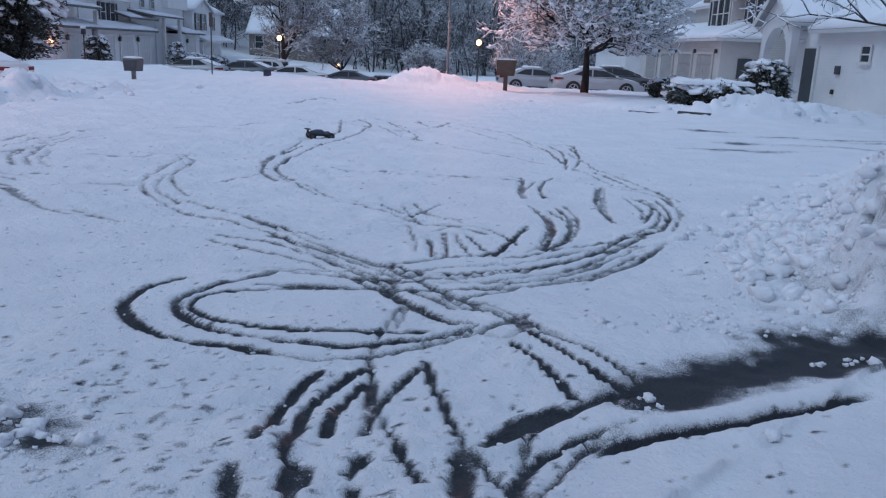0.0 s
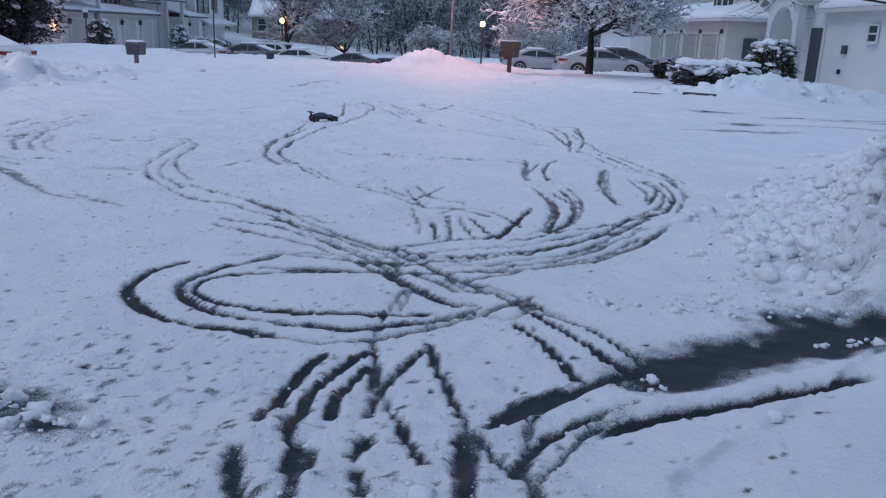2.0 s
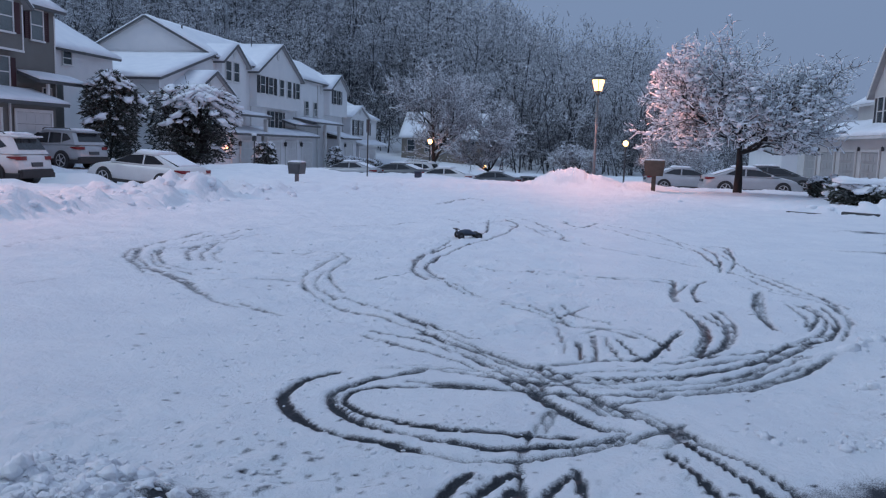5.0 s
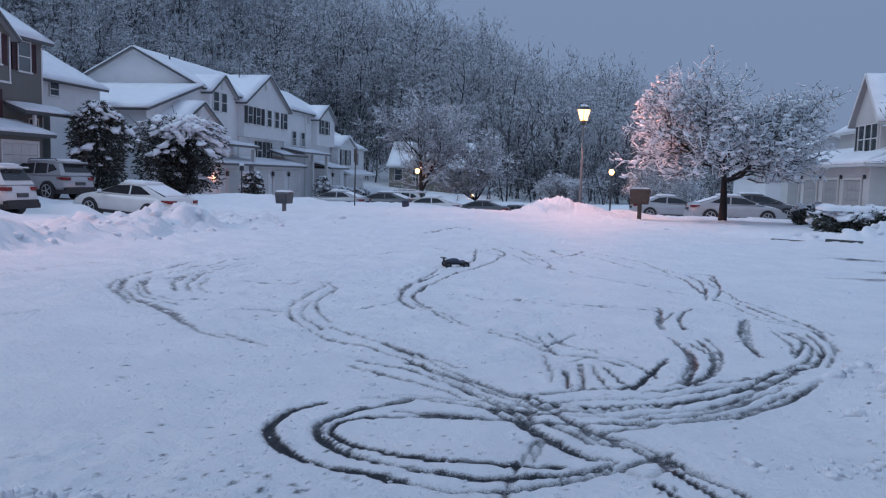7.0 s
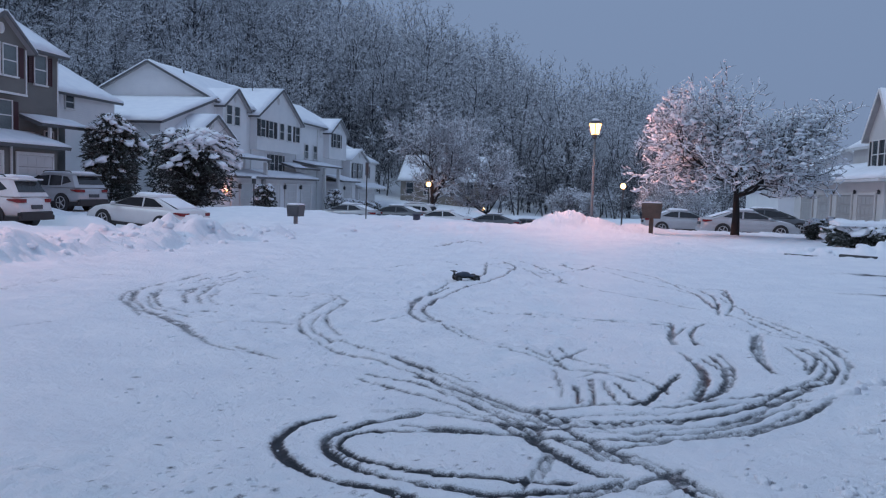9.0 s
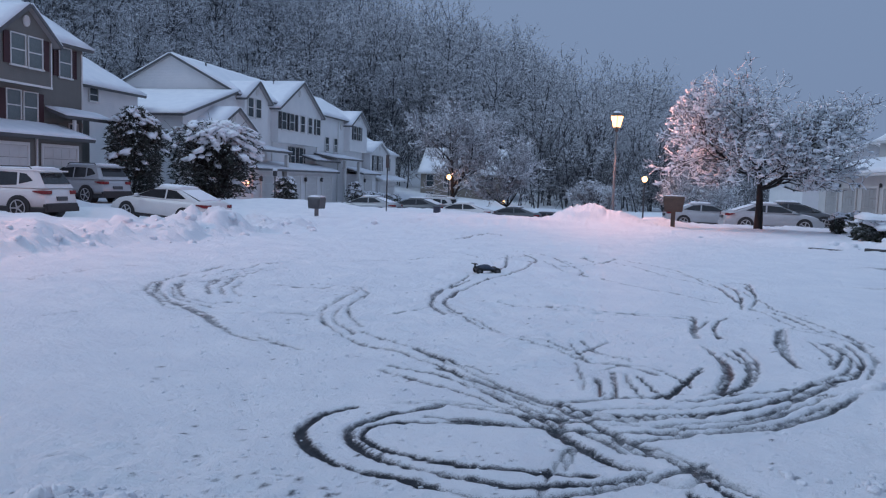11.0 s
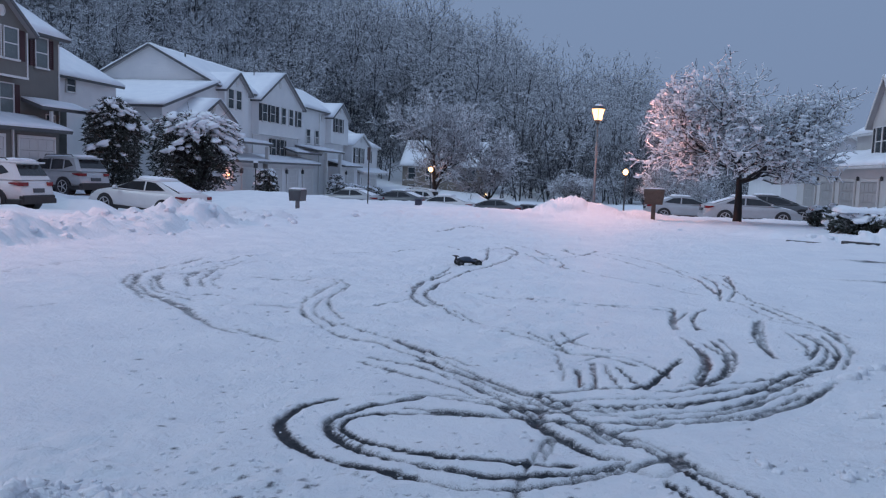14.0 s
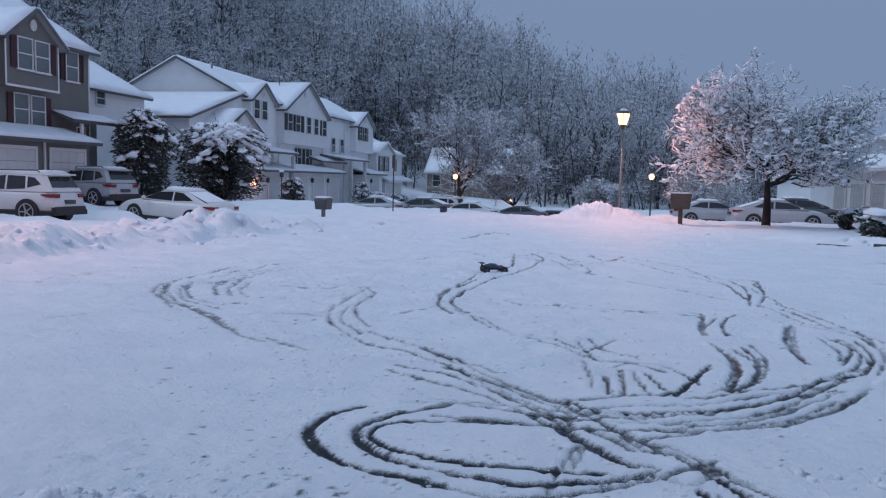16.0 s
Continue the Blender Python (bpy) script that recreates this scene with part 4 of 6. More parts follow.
def vent(house, m, r=0.3):
    def geo():
        ring = [[(k * math.cos(t), y, k * 1.25 * math.sin(t)) for t in (2 * math.pi * i / 20 for i in range(20))] for k, y in ((r, 0), (r, 0.06), (r * 0.8, 0.06), (r * 0.8, 0.02))]
        g = Geo().loft(ring)
        for i in range(-3, 4):
            g.box(-r * 0.6, r * 0.6, 0.02, 0.045, i * r * 0.22, i * r * 0.22 + 0.03)
        return g.mesh("vent", TRIM)
    part("vent", shared(("v", r), geo), None, house, at=m)


# taupe townhouse with maroon shutters; house +x is the street side
X0 = -26.0
grey = thing("townhouse", "taupe-sided three-storey townhouse with maroon shutters and snowy roof", "house", pose(X0, 0, 0))
block(grey, GREY_SIDING, 18, 36.4, -10, 0, 0.2, 7.6, 10.6)
block(grey, GREY_SIDING, 29.8, 33.2, -3, 0.7, 5.2, 7.3, 8.6, "b", 0.3, 0.2)
for bb, aa, zz in ((0.7, 33.1, 5.2), (0.7, 29.78, 5.2), (0.0, 36.3, 2.9)):
    part("corner_board", Geo().box(bb, bb + 0.03, aa, aa + 0.09, zz, 7.25, 0.01), TRIM, grey)
part("band", Geo().box(0.7, 0.74, 29.8, 33.2, 5.14, 5.24), TRIM, grey)
for a, b, z in ((30.95, 0.72, 6.63), (32.04, 0.72, 6.62), (31.5, 0.02, 4.28), (32.58, 0.02, 4.26)):
    window(grey, on_front(a, b, z), 0.86, 1.32, glass=BLIND_GLASS)
for a, b, z in ((30.27, 0.72, 6.65), (32.76, 0.72, 6.61), (30.82, 0.02, 4.27), (33.27, 0.02, 4.25)):
    part("shutter", shared("bs", lambda: Geo().box(-0.18, 0.18, 0, 0.05, -0.68, 0.68, 0.01).mesh("shutter", SHUTTER)), None, grey, at=on_front(a, b, z))
window(grey, on_front(35.02, 0.02, 6.63), 0.84, 1.38, SHUTTER, glass=BLIND_GLASS)
vent(grey, on_front(31.5, 0.72, 7.95), 0.2)
block(grey, GREY_SIDING, 18, 34.2, 0, 1.5, 0.2, 2.8, None, roofs=False)
pent(grey, 18, 34.5, -0.05, 2.0, 2.8, 3.45, 0.2)
for a in (25.9, 29.3, 32.6):
    garage_door(grey, on_front(a, 1.52, 0.35), 2.3, 2.1)
part("downpipe", Geo().box(1.52, 1.6, 31.0, 31.08, 0.4, 2.85), TRIM, grey)
pent(grey, 33.6, 37.4, -0.05, 1.1, 3.9, 4.3, 0.16)
part("post", Geo().box(0.85, 1.0, 34.4, 34.55, 0.3, 3.85, 0.02), TRIM, grey)
block(grey, GREY_SIDING, 36.4, 37.5, -6, -0.4, 0.2, 4.1, None, roofs=False)
part("door", Geo().box(0.0, 0.05, 35.0, 35.9, 0.4, 2.4, 0.01), DARK_SHUTTER, grey, "dark entrance door")
window(grey, on_front(35.6, 0.02, 3.2), 0.6, 1.0)

# white wing set back between the two rows
wing = thing("townhouse", "white-sided townhouse wing set back under a snowy roof", "house", pose(-28.9, 0, 0))
block(wing, WHITE_SIDING, 38.0, 45.9, -8, 0, 0.2, 6.3, 8.45)
window(wing, on_front(41.4, 0.02, 5.77), 0.75, 0.7)

# long white row
row = thing("townhouse", "long white-sided townhouse row with snowy gables and dark windows", "house", pose(X0, 0, 0))
block(row, WHITE_SIDING, 53.7, 84.6, -10.1, 0, -1.4, 7.3, 9.95)
# lower wing against the gable end, its roof falling towards the court
part("wall", Geo().extrude([(46.3, -0.6), (53.8, -0.6), (53.8, 7.3), (46.3, 5.1)], "x", -9.0, -0.02), WHITE_SIDING, row)
slope(row, (-9.3, 45.9, 5.05), (0.3, 45.9, 5.05), (0.3, 53.7, 7.35), (-9.3, 53.7, 7.35), 0.26, 2)
block(row, WHITE_SIDING, 47.9, 52.9, -1, 1.6, -0.8, 4.6, 5.85, "b", 0.3)
vent(row, on_front(50.0, 1.62, 5.25), 0.22)
block(row, WHITE_SIDING, 54.0, 58.1, -4, 0.5, -1, 7.05, 8.3, "b", 0.3)
for a in (54.95, 56.3):
    window(row, on_front(a, 0.52, 6.4), 0.9, 1.35)
vent(row, on_front(56.05, 0.52, 7.6), 0.2)
vent(row, on_front(58.4, 0.04, 6.65), 0.32)
# upper bay under the broad gable
block(row, WHITE_SIDING, 59.9, 69.7, -5, 0.6, 4.15, 6.85, 9.35, "b", 0.3)
vent(row, on_front(64.3, 0.62, 8.4), 0.22)
for a in (61.0, 62.65, 65.1, 66.85, 68.9):
    window(row, on_front(a, 0.62, 5.9), 0.95, 1.35, DARK_SHUTTER if a in (61.0, 62.65) else None)
for a in (60.05, 63.85, 68.1, 69.35):
    part("shutter", shared("ds", lambda: Geo().box(-0.16, 0.16, 0, 0.05, -0.68, 0.68, 0.01).mesh("shutter", DARK_SHUTTER)), None, row, at=on_front(a, 0.62, 5.9))
for a in (64.4, 66.3):
    window(row, on_front(a, 0.04, 3.2), 0.95, 1.45, DARK_SHUTTER)
block(row, WHITE_SIDING, 78.3, 84.3, -5, 0.6, 4.2, 6.8, 8.3, "b", 0.3)
for a in (79.9, 81.4):
    window(row, on_front(a, 0.62, 6.1), 0.95, 1.4, DARK_SHUTTER)
vent(row, on_front(77.2, 0.04, 6.6), 0.32)
vent(row, on_front(81.3, 0.62, 7.6), 0.2)
for a in (57.3, 73.0, 75.5):
    window(row, on_front(a, 0.04, 4.6), 0.95, 1.3)
for a, z in ((60.0, 7.0), (70.1, 7.0), (76.2, 7.0)):
    part("downpipe", Geo().tube([(0.07, a, -1.0), (0.07, a, z)], [0.05, 0.05], 8), TRIM, row)
# ground floor: garages come forward under lean-to roofs
for a0, a1 in ((53.0, 58.2), (58.8, 70.2), (78.4, 84.4)):
    block(row, WHITE_SIDING, a0, a1, 0, 1.7, -1.3, 1.85, None, roofs=False)
    pent(row, a0 - 0.3, a1 + 0.3, -0.05, 2.2, 1.85, 2.4, 0.24)
    n = max(1, int((a1 - a0) // 3.4))
    for i in range(n):
        a = a0 + (a1 - a0) * (i + 0.5) / n
        garage_door(row, on_front(a, 1.72, -0.75), 2.5, 2.15)
        lamp_small(row, on_front(a - 1.55, 1.72, 1.2))
for a0, a1, z, out in ((53.5, 59.0, 3.2, 2.2), (66.6, 73.4, 2.85, 1.3), (69.6, 77.8, 3.15, 2.2)):
    pent(row, a0, a1, -0.05, out, z, z + 0.4, 0.2)
for a in (59.0 - 0.4, 73.0, 77.4):
    part("post", Geo().box(1.7, 1.98, a, a + 0.28, -1.1, 3.1, 0.02), TRIM, row)

for a, d in ((56.0, -3.6), (72.6, -2.6), (75.8, -3.4)):
    part("roof_vent", Geo().tube([(d, a, 8.4), (d, a, 9.75)], [0.06, 0.06], 8), IRON, row)
dish = part("aerial", Geo().tube([(-1.6, 64.0, 8.3), (-1.6, 64.0, 9.9), (-1.3, 63.5, 10.1)], [0.04, 0.035, 0.03], 6), IRON, row, "dark roof aerial bent under snow")
part("aerial_arm", Geo().tube([(-1.6, 64.5, 9.6), (-1.5, 63.2, 9.75)], [0.03, 0.03], 6), IRON, dish)

# lower house further down the street, and a tan house across its end
low = thing("house", "white two-storey house with a snowy front gable", "house", pose(X0, 0, 0))
block(low, WHITE_SIDING, 84.9, 99.4, -9, -0.02, -2.0, 4.5, 6.7)
block(low, WHITE_SIDING, 85.2, 92.4, -4, 0.8, -2.0, 4.3, 5.55, "b", 0.3)
for a in (86.9, 89.0):
    window(low, on_front(a, 0.82, 3.2), 1.1, 1.7, DARK_SHUTTER)
window(low, on_front(95.5, 0.0, 3.2), 1.0, 1.5, DARK_SHUTTER)
vent(low, on_front(88.8, 0.82, 4.9), 0.2)
pent(low, 85.0, 96.4, 0.7, 2.3, 1.2, 1.7, 0.22)
block(low, WHITE_SIDING, 85.2, 92.4, 0.8, 1.8, -2.0, 1.2, None, roofs=False)
for a in (87.0, 90.3):
    garage_door(low, on_front(a, 1.82, -1.5), 2.5, 2.1)
for a in (84.9, 99.1):
    part("corner_board", Geo().box(0.0, 0.05, a, a + 0.14, -1.8, 4.3, 0.01), TRIM, low)
tan = thing("house", "tan-sided house with a snowy roof behind bare trees", "house", pose(-18.2, 104, -2.0, 0, 0, -90))
block(tan, TAN_SIDING, -5.5, 5.5, -9, 0, 0, 4.6, 7.8)
for a in (-4.2, -1.8, 1.4, 3.8):
    window(tan, on_front(a, 0.02, 3.4), 1.0, 1.5, None)
for a in (-4.2, 3.8):
    window(tan, on_front(a, 0.02, 1.2), 1.0, 1.4, None)

# white house with an arched porch; house +x is again the street side, the street lies at world -x
right = thing("house", "white-sided house with garage, arched porch and snow-laden roofs", "house", pose(14.3, 60, 0) @ pose(0, 0, 0, 0, 0, 180))
def ra(y):
    return 60 - y
block(right, CREAM_SIDING, ra(56), ra(36), -12, -3.2, -0.5, 5.0, 7.6)
block(right, CREAM_SIDING, ra(48.4), ra(44.6), -7, -1.6, -0.5, 5.2, 7.5, "b", 0.3)
block(right, CREAM_SIDING, ra(43.6), ra(40.2), -7, -1.9, -0.5, 5.2, 7.2, "b", 0.3)
for y in (47.2, 46.2, 45.3):
    window(right, on_front(ra(y), -1.58, 4.1), 0.85, 1.5, DARK_SHUTTER if y > 47 else None)
for y in (42.5, 41.4):
    window(right, on_front(ra(y), -1.88, 4.1), 0.85, 1.6, DARK_SHUTTER)
block(right, CREAM_SIDING, ra(57), ra(41), -3.3, 0, -0.5, 2.6, None, roofs=False)
slope(right, (0.4, ra(57.3), 2.55), (0.4, ra(40.6), 2.55), (-3.2, ra(43.4), 3.75), (-3.2, ra(57.3), 3.75), 0.26, 4)
slope(right, (0.4, ra(40.6), 2.55), (-3.9, ra(40.6), 2.55), (-3.6, ra(43.4), 3.75), (-3.2, ra(43.4), 3.75), 0.24, 6)
for y in (43.2, 46.6, 50.2, 53.8):
    garage_door(right, on_front(ra(y), 0.02, -0.25), 2.4, 2.1, DOOR_GREY, CREAM_SIDING)
    lamp_small(right, on_front(ra(y - 1.7), 0.02, 2.0) @ Matrix.Scale(0.6, 4))
part("meter_panel", Geo().box(-1.6, -0.9, ra(41) + 0.0, ra(41) + 0.1, 0.7, 1.7, 0.02), BOX_GREY, right, "grey metal service panel")
# porch with arches on two sides
block(right, WHITE_SIDING, ra(34.6), ra(22), -8, -1.0, -0.3, 2.75, 5.6)


def arch_wall(w, h, ow, oh, th):
    """A wall w by h with an arched opening ow by oh, standing on x, thickness along y."""
    r = ow / 2
    pts = [(-r, 0)] + [(r * -math.cos(t), oh - r + r * math.sin(t)) for t in (math.pi * i / 14 for i in range(15))] + [(r, 0)]
    rim = [(-w / 2, 0)] + [(-w / 2 + w * i / 14, h) if 0 < i < 14 else ((-w / 2 if i == 0 else w / 2), h) for i in range(15)] + [(w / 2, 0)]
    v, f = [], []
    for y in (0, th):
        v += [(x, y, z) for x, z in pts] + [(x, y, z) for x, z in rim]
    n = len(pts)
    for i in range(n - 1):
        f += [(i, i + 1, n + i + 1, n + i), (2 * n + i, 2 * n + n + i, 2 * n + n + i + 1, 2 * n + i + 1), (i, 2 * n + i, 2 * n + i + 1, i + 1), (n + i, n + i + 1, 3 * n + i + 1, 3 * n + i)]
    f += [(0, n, 3 * n, 2 * n), (n - 1, 2 * n - 1, 4 * n - 1, 3 * n - 1)]
    return Geo().add(v, f)


part("porch_front", arch_wall(2.9, 3.2, 2.15, 2.85, 0.3), WHITE_SIDING, right, "white wall with an arched opening", at=on_front(ra(33.05), 0.3, 0.1))
block(right, WHITE_SIDING, ra(34.4), ra(31.7), -1.2, 0.62, 3.2, 3.25, 4.3, "b", 0.3)
block(right, WHITE_SIDING, ra(31.7), ra(22), -1.2, 0.0, -0.3, 2.7, None, roofs=False)
slope(right, (0.4, ra(30.6), 2.7), (0.4, ra(21.7), 2.7), (-4.4, ra(21.7), 5.4), (-4.4, ra(30.6), 5.4), 0.28, 8)
# flat dark panel on the wall stands in for the doorway recess in shade
part("shaded_doorway", Geo().box(0.0, 0.05, ra(31.55), ra(30.5), 0.15, 2.15, 0.01), BOX_GREY, right, "dark grey panel standing in for the shaded doorway")
part("door_frame", Geo().box(0.0, 0.09, ra(30.5), ra(30.38), 0.15, 2.25, 0.01), TRIM, right)
window(right, on_front(ra(27.0), 0.02, 1.95), 0.55, 0.5)
part("wall_box", Geo().box(0, 0.1, ra(28.9), ra(28.6), 1.25, 1.55, 0.02), BOX_GREY, right)
part("outlet_box", Geo().box(0, 0.09, ra(29.0), ra(28.86), 0.55, 0.72, 0.02), PLASTIC, right)
back = thing("house", "white house behind the parked cars with a snowy roof", "house", pose(14.9, 76, -0.9, 0, 0, 180))
block(back, WHITE_SIDING, 0, 12, -9, 0, 0, 3.4, 6.2)


# plain house added at the camera's back, never in view, to shade the near ground
shade_house = thing("house", "unseen plain white-sided house added behind to shade the near court", "house", pose(0, -1.7, 0) @ pose(0, 0, 0, 0, 0, 90))
block(shade_house, WHITE_SIDING, -11, 11, -10, 0, -0.2, 6.4, 9.2)

# ---- street furniture ----
def street_lamp(x, y, top, sx=1.0):
    z = height(x, y) - 0.15
    lamp = thing("street_lamp", "lit lantern street lamp on a slender grey pole in snow", "street lamp", pose(x, y, z), "street lamps along the court")
    h = top - z
    part("pole", Geo().tube([(0, 0, 0), (0, 0, 0.5), (0, 0, 0.55), (0, 0, h - 0.75)], [0.085, 0.085, 0.055, 0.045], 12), POLE, lamp, smooth=True)
    part("collar", Geo().tube([(0, 0, h - 0.78), (0, 0, h - 0.72), (0, 0, h - 0.66), (0, 0, h - 0.6)], [0.05, 0.1, 0.07, 0.13], 12), IRON, lamp)
    def ring(r, z):
        return [(r * math.cos(math.pi * (i + 0.5) / 3), r * math.sin(math.pi * (i + 0.5) / 3), z) for i in range(6)]
    part("lantern_glass", Geo().loft([ring(0.17, h - 0.6), ring(0.29, h - 0.22), ring(0.29, h - 0.17)]), LAMP_GLASS, lamp, "glowing amber glass").visible_shadow = False
    for i in range(6):
        t = math.pi * (i + 0.5) / 3
        part("glazing_bar", Geo().tube([(0.175 * math.cos(t), 0.175 * math.sin(t), h - 0.6), (0.297 * math.cos(t), 0.297 * math.sin(t), h - 0.17)], [0.012, 0.012], 5), IRON, lamp)
    part("cap", Geo().loft([ring(0.32, h - 0.17), ring(0.2, h - 0.06), ring(0.06, h - 0.02), ring(0.02, h + 0.03)]), IRON, lamp)
    part("cap_snow", Geo().blob((0, 0, h - 0.02), (0.15, 0.15, 0.07), 3, 0.3, 5, 9), SNOW, lamp, smooth=True)
    return x, y, z + h - 0.38


def glow_lamp(x, y, z, watts, color=(1.0, 0.37, 0.27)):
    li = new("lamp_light", bpy.data.lights.new("lamp_light", "POINT"))
    li.data.energy, li.data.color, li.data.shadow_soft_size = watts, color, 0.14
    li.location = (x, y, z)
    return li


lx, ly, lz = street_lamp(0.5, 33.0, 4.5)
glow_lamp(lx, ly, lz, 900)
gx, gy, gz = street_lamp(-14.5, 12.0, 4.5)
glow_lamp(gx, gy, gz, 760)


def small_lamp(x, y, z, top, watts):
    lamp = thing("post_lamp", "small lit globe lamp on a thin dark post", "street lamp", pose(x, y, z), "post lamps down the street")
    h = top - z
    part("post", Geo().tube([(0, 0, 0), (0, 0, h - 0.35)], [0.06, 0.045], 10), IRON, lamp)
    part("globe", Geo().blob((0, 0, h - 0.2), (0.18, 0.18, 0.2), 0, 0.0, 8, 12), BULB, lamp, "glowing warm globe", True).visible_shadow = False
    part("cap", Geo().tube([(0, 0, h), (0, 0, h + 0.08)], [0.14, 0.05], 10), IRON, lamp)
    glow_lamp(x, y, top - 0.2, watts)


small_lamp(2.9, 56, -1.0, 2.25, 75)
small_lamp(-11.9, 62.3, -1.2, 2.0, 26)
small_lamp(-11.4, 95.3, -3.0, -0.7, 40)


def post_box(x, y, label, mat, w, d, h, top, post, thick):
    z = height(x, y)
    b = thing("mailbox", label, "mailbox", pose(x, y, z - 0.1, 0, 0, -8))
    t = top - z + 0.1
    part("post", Geo().box(-thick / 2, thick / 2, -thick / 2, thick / 2, 0, t - h, 0.01), BOX_BROWN if mat is BOX_BROWN else POLE, b)
    body = Geo().loft([[(-w * 0.42, -d / 2, t - h), (w * 0.42, -d / 2, t - h), (w * 0.42, d / 2, t - h), (-w * 0.42, d / 2, t - h)],
                       [(-w / 2, -d / 2, t - h * 0.12), (w / 2, -d / 2, t - h * 0.12), (w / 2, d / 2, t - h * 0.12), (-w / 2, d / 2, t - h * 0.12)],
                       [(-w * 0.46, -d * 0.42, t), (w * 0.46, -d * 0.42, t), (w * 0.46, d * 0.42, t), (-w * 0.46, d * 0.42, t)]])
    part("box", body, mat, b)
    part("door", Geo().box(-w * 0.36, w * 0.36, -d / 2 - 0.02, -d / 2, t - h * 0.85, t - h * 0.22, 0.008), mat, b)
    part("snow_cap", Geo().snow((-w * 0.47, -d * 0.43, t), (w * 0.47, -d * 0.43, t), (w * 0.47, d * 0.43, t), (-w * 0.47, d * 0.43, t), 0.05, 6, 4, x), SNOW, b, smooth=True)


post_box(-10.2, 27.7, "grey metal mailbox on a short post in deep snow", BOX_GREY, 0.52, 0.45, 0.42, 0.78, 0.3, 0.12)
post_box(2.8, 32.0, "brown weathered mailbox on a wooden post", BOX_BROWN, 0.78, 0.5, 0.6, 1.22, 0.5, 0.16)
sign = thing("sign_post", "thin dark metal sign post seen edge on", "sign", pose(-9.0, 33.0, height(-9.0, 33.0) - 0.1))
part("post", Geo().box(-0.022, 0.022, -0.02, 0.02, 0, 2.5, 0.005), PLASTIC, sign)
part("sign_plate", Geo().box(-0.012, 0.012, -0.22, 0.22, 1.95, 2.5, 0.005), PLASTIC, sign)

lit = part("lit_wall_lantern", Geo().box(-0.05, 0.05, 0.06, 0.16, -0.1, 0.06, 0.02), BULB, row, "lit lantern beside the garage", at=on_front(52.1, 1.62, 0.9))
lit.visible_shadow = False
glow_lamp(X0 + 1.82, 52.1, 0.9, 15)
box_z = height(-7.6, 37)
marker = thing("utility_marker", "small blue plastic utility box in the snow", "utility box", pose(-7.6, 37, box_z - 0.05))
part("body", Geo().box(-0.16, 0.16, -0.12, 0.12, 0, 0.34, 0.03), MARKER_BLUE, marker)
part("lid", Geo().box(-0.18, 0.18, -0.14, 0.14, 0.34, 0.4, 0.02), MARKER_BLUE, marker)
yard = thing("lamp_post", "unlit snow-capped lamp post before the white row", "lamp post", pose(-20.6, 48.2, -0.3))
part("post", Geo().tube([(0, 0, 0), (0, 0, 1.75)], [0.05, 0.04], 8), IRON, yard)
part("lantern", Geo().box(-0.11, 0.11, -0.11, 0.11, 1.75, 2.1, 0.03), IRON, yard)
part("snow_cap", Geo().blob((0, 0, 2.14), (0.17, 0.17, 0.1), 4, 0.2, 6, 9), SNOW, yard, smooth=True)


# ---- trees ----
def grow(rng, p, d, length, r, level, spec, out):
    """One limb as short bent lengths; its side shoots follow. out gathers (p0, p1, r0, r1, level)."""
    n, kids, spread, ratio, lift, wander, first = spec[level]
    p, d = np.array(p, float), np.array(d, float)
    last = level == len(spec) - 1
    nodes = []
    for i in range(n):
        d = d + rng.normal(0, wander, 3) + np.array([0, 0, lift])
        d /= np.linalg.norm(d)
        q = p + d * length / n
        r1 = r * (1 - 0.8 * (i + 1) / n) if last else r * (1 - 0.62 * (i + 1) / n)
        out.append((*p, *q, r * (1 - 0.62 * i / n), max(r1, 0.004), level))
        p = q
        nodes.append((p, d, r1))
    if last:
        return
    for k in range(kids):
        f = first + (1 - first) * (k + rng.rand()) / kids
        i = min(n - 1, int(f * n))
        q, e, rr = nodes[i]
        side = np.cross(e, rng.normal(0, 1, 3))
        side /= np.linalg.norm(side) + 1e-9
        nd = e * (1 - spread) + side * spread
        grow(rng, q, nd / np.linalg.norm(nd), length * ratio * (0.7 + 0.6 * rng.rand()) * (1.15 - 0.4 * f), max(rr * 0.75, 0.006), level + 1, spec, out)


def limbs(segs, sides, thin=0.0):
    """Prisms for the segments, as vertices and triangles."""
    a, b, ra, rb = segs[:, 0:3], segs[:, 3:6], np.maximum(segs[:, 6], thin), np.maximum(segs[:, 7], thin * 0.6)
    d = b - a
    d /= np.linalg.norm(d, axis=1)[:, None] + 1e-9
    h = np.where(np.abs(d[:, 2:3]) < 0.9, np.array([[0, 0, 1.0]]), np.array([[1.0, 0, 0]]))
    u = np.cross(d, h)
    u /= np.linalg.norm(u, axis=1)[:, None]
    w = np.cross(u, d)
    v = []
    for k in range(sides):
        t = 2 * math.pi * k / sides + math.pi / 2
        o = math.cos(t) * u + math.sin(t) * w
        v += [a + o * ra[:, None], b + o * rb[:, None]]
    v = np.stack(v, 1).reshape(-1, 3)
    base = np.arange(len(segs))[:, None] * 2 * sides
    f = []
    for k in range(sides):
        j = (k + 1) % sides
        f += [(2 * k, 2 * j, 2 * j + 1), (2 * k, 2 * j + 1, 2 * k + 1)]
    return v, (base[:, :, None] + np.array(f)[None]).reshape(-1, 3)


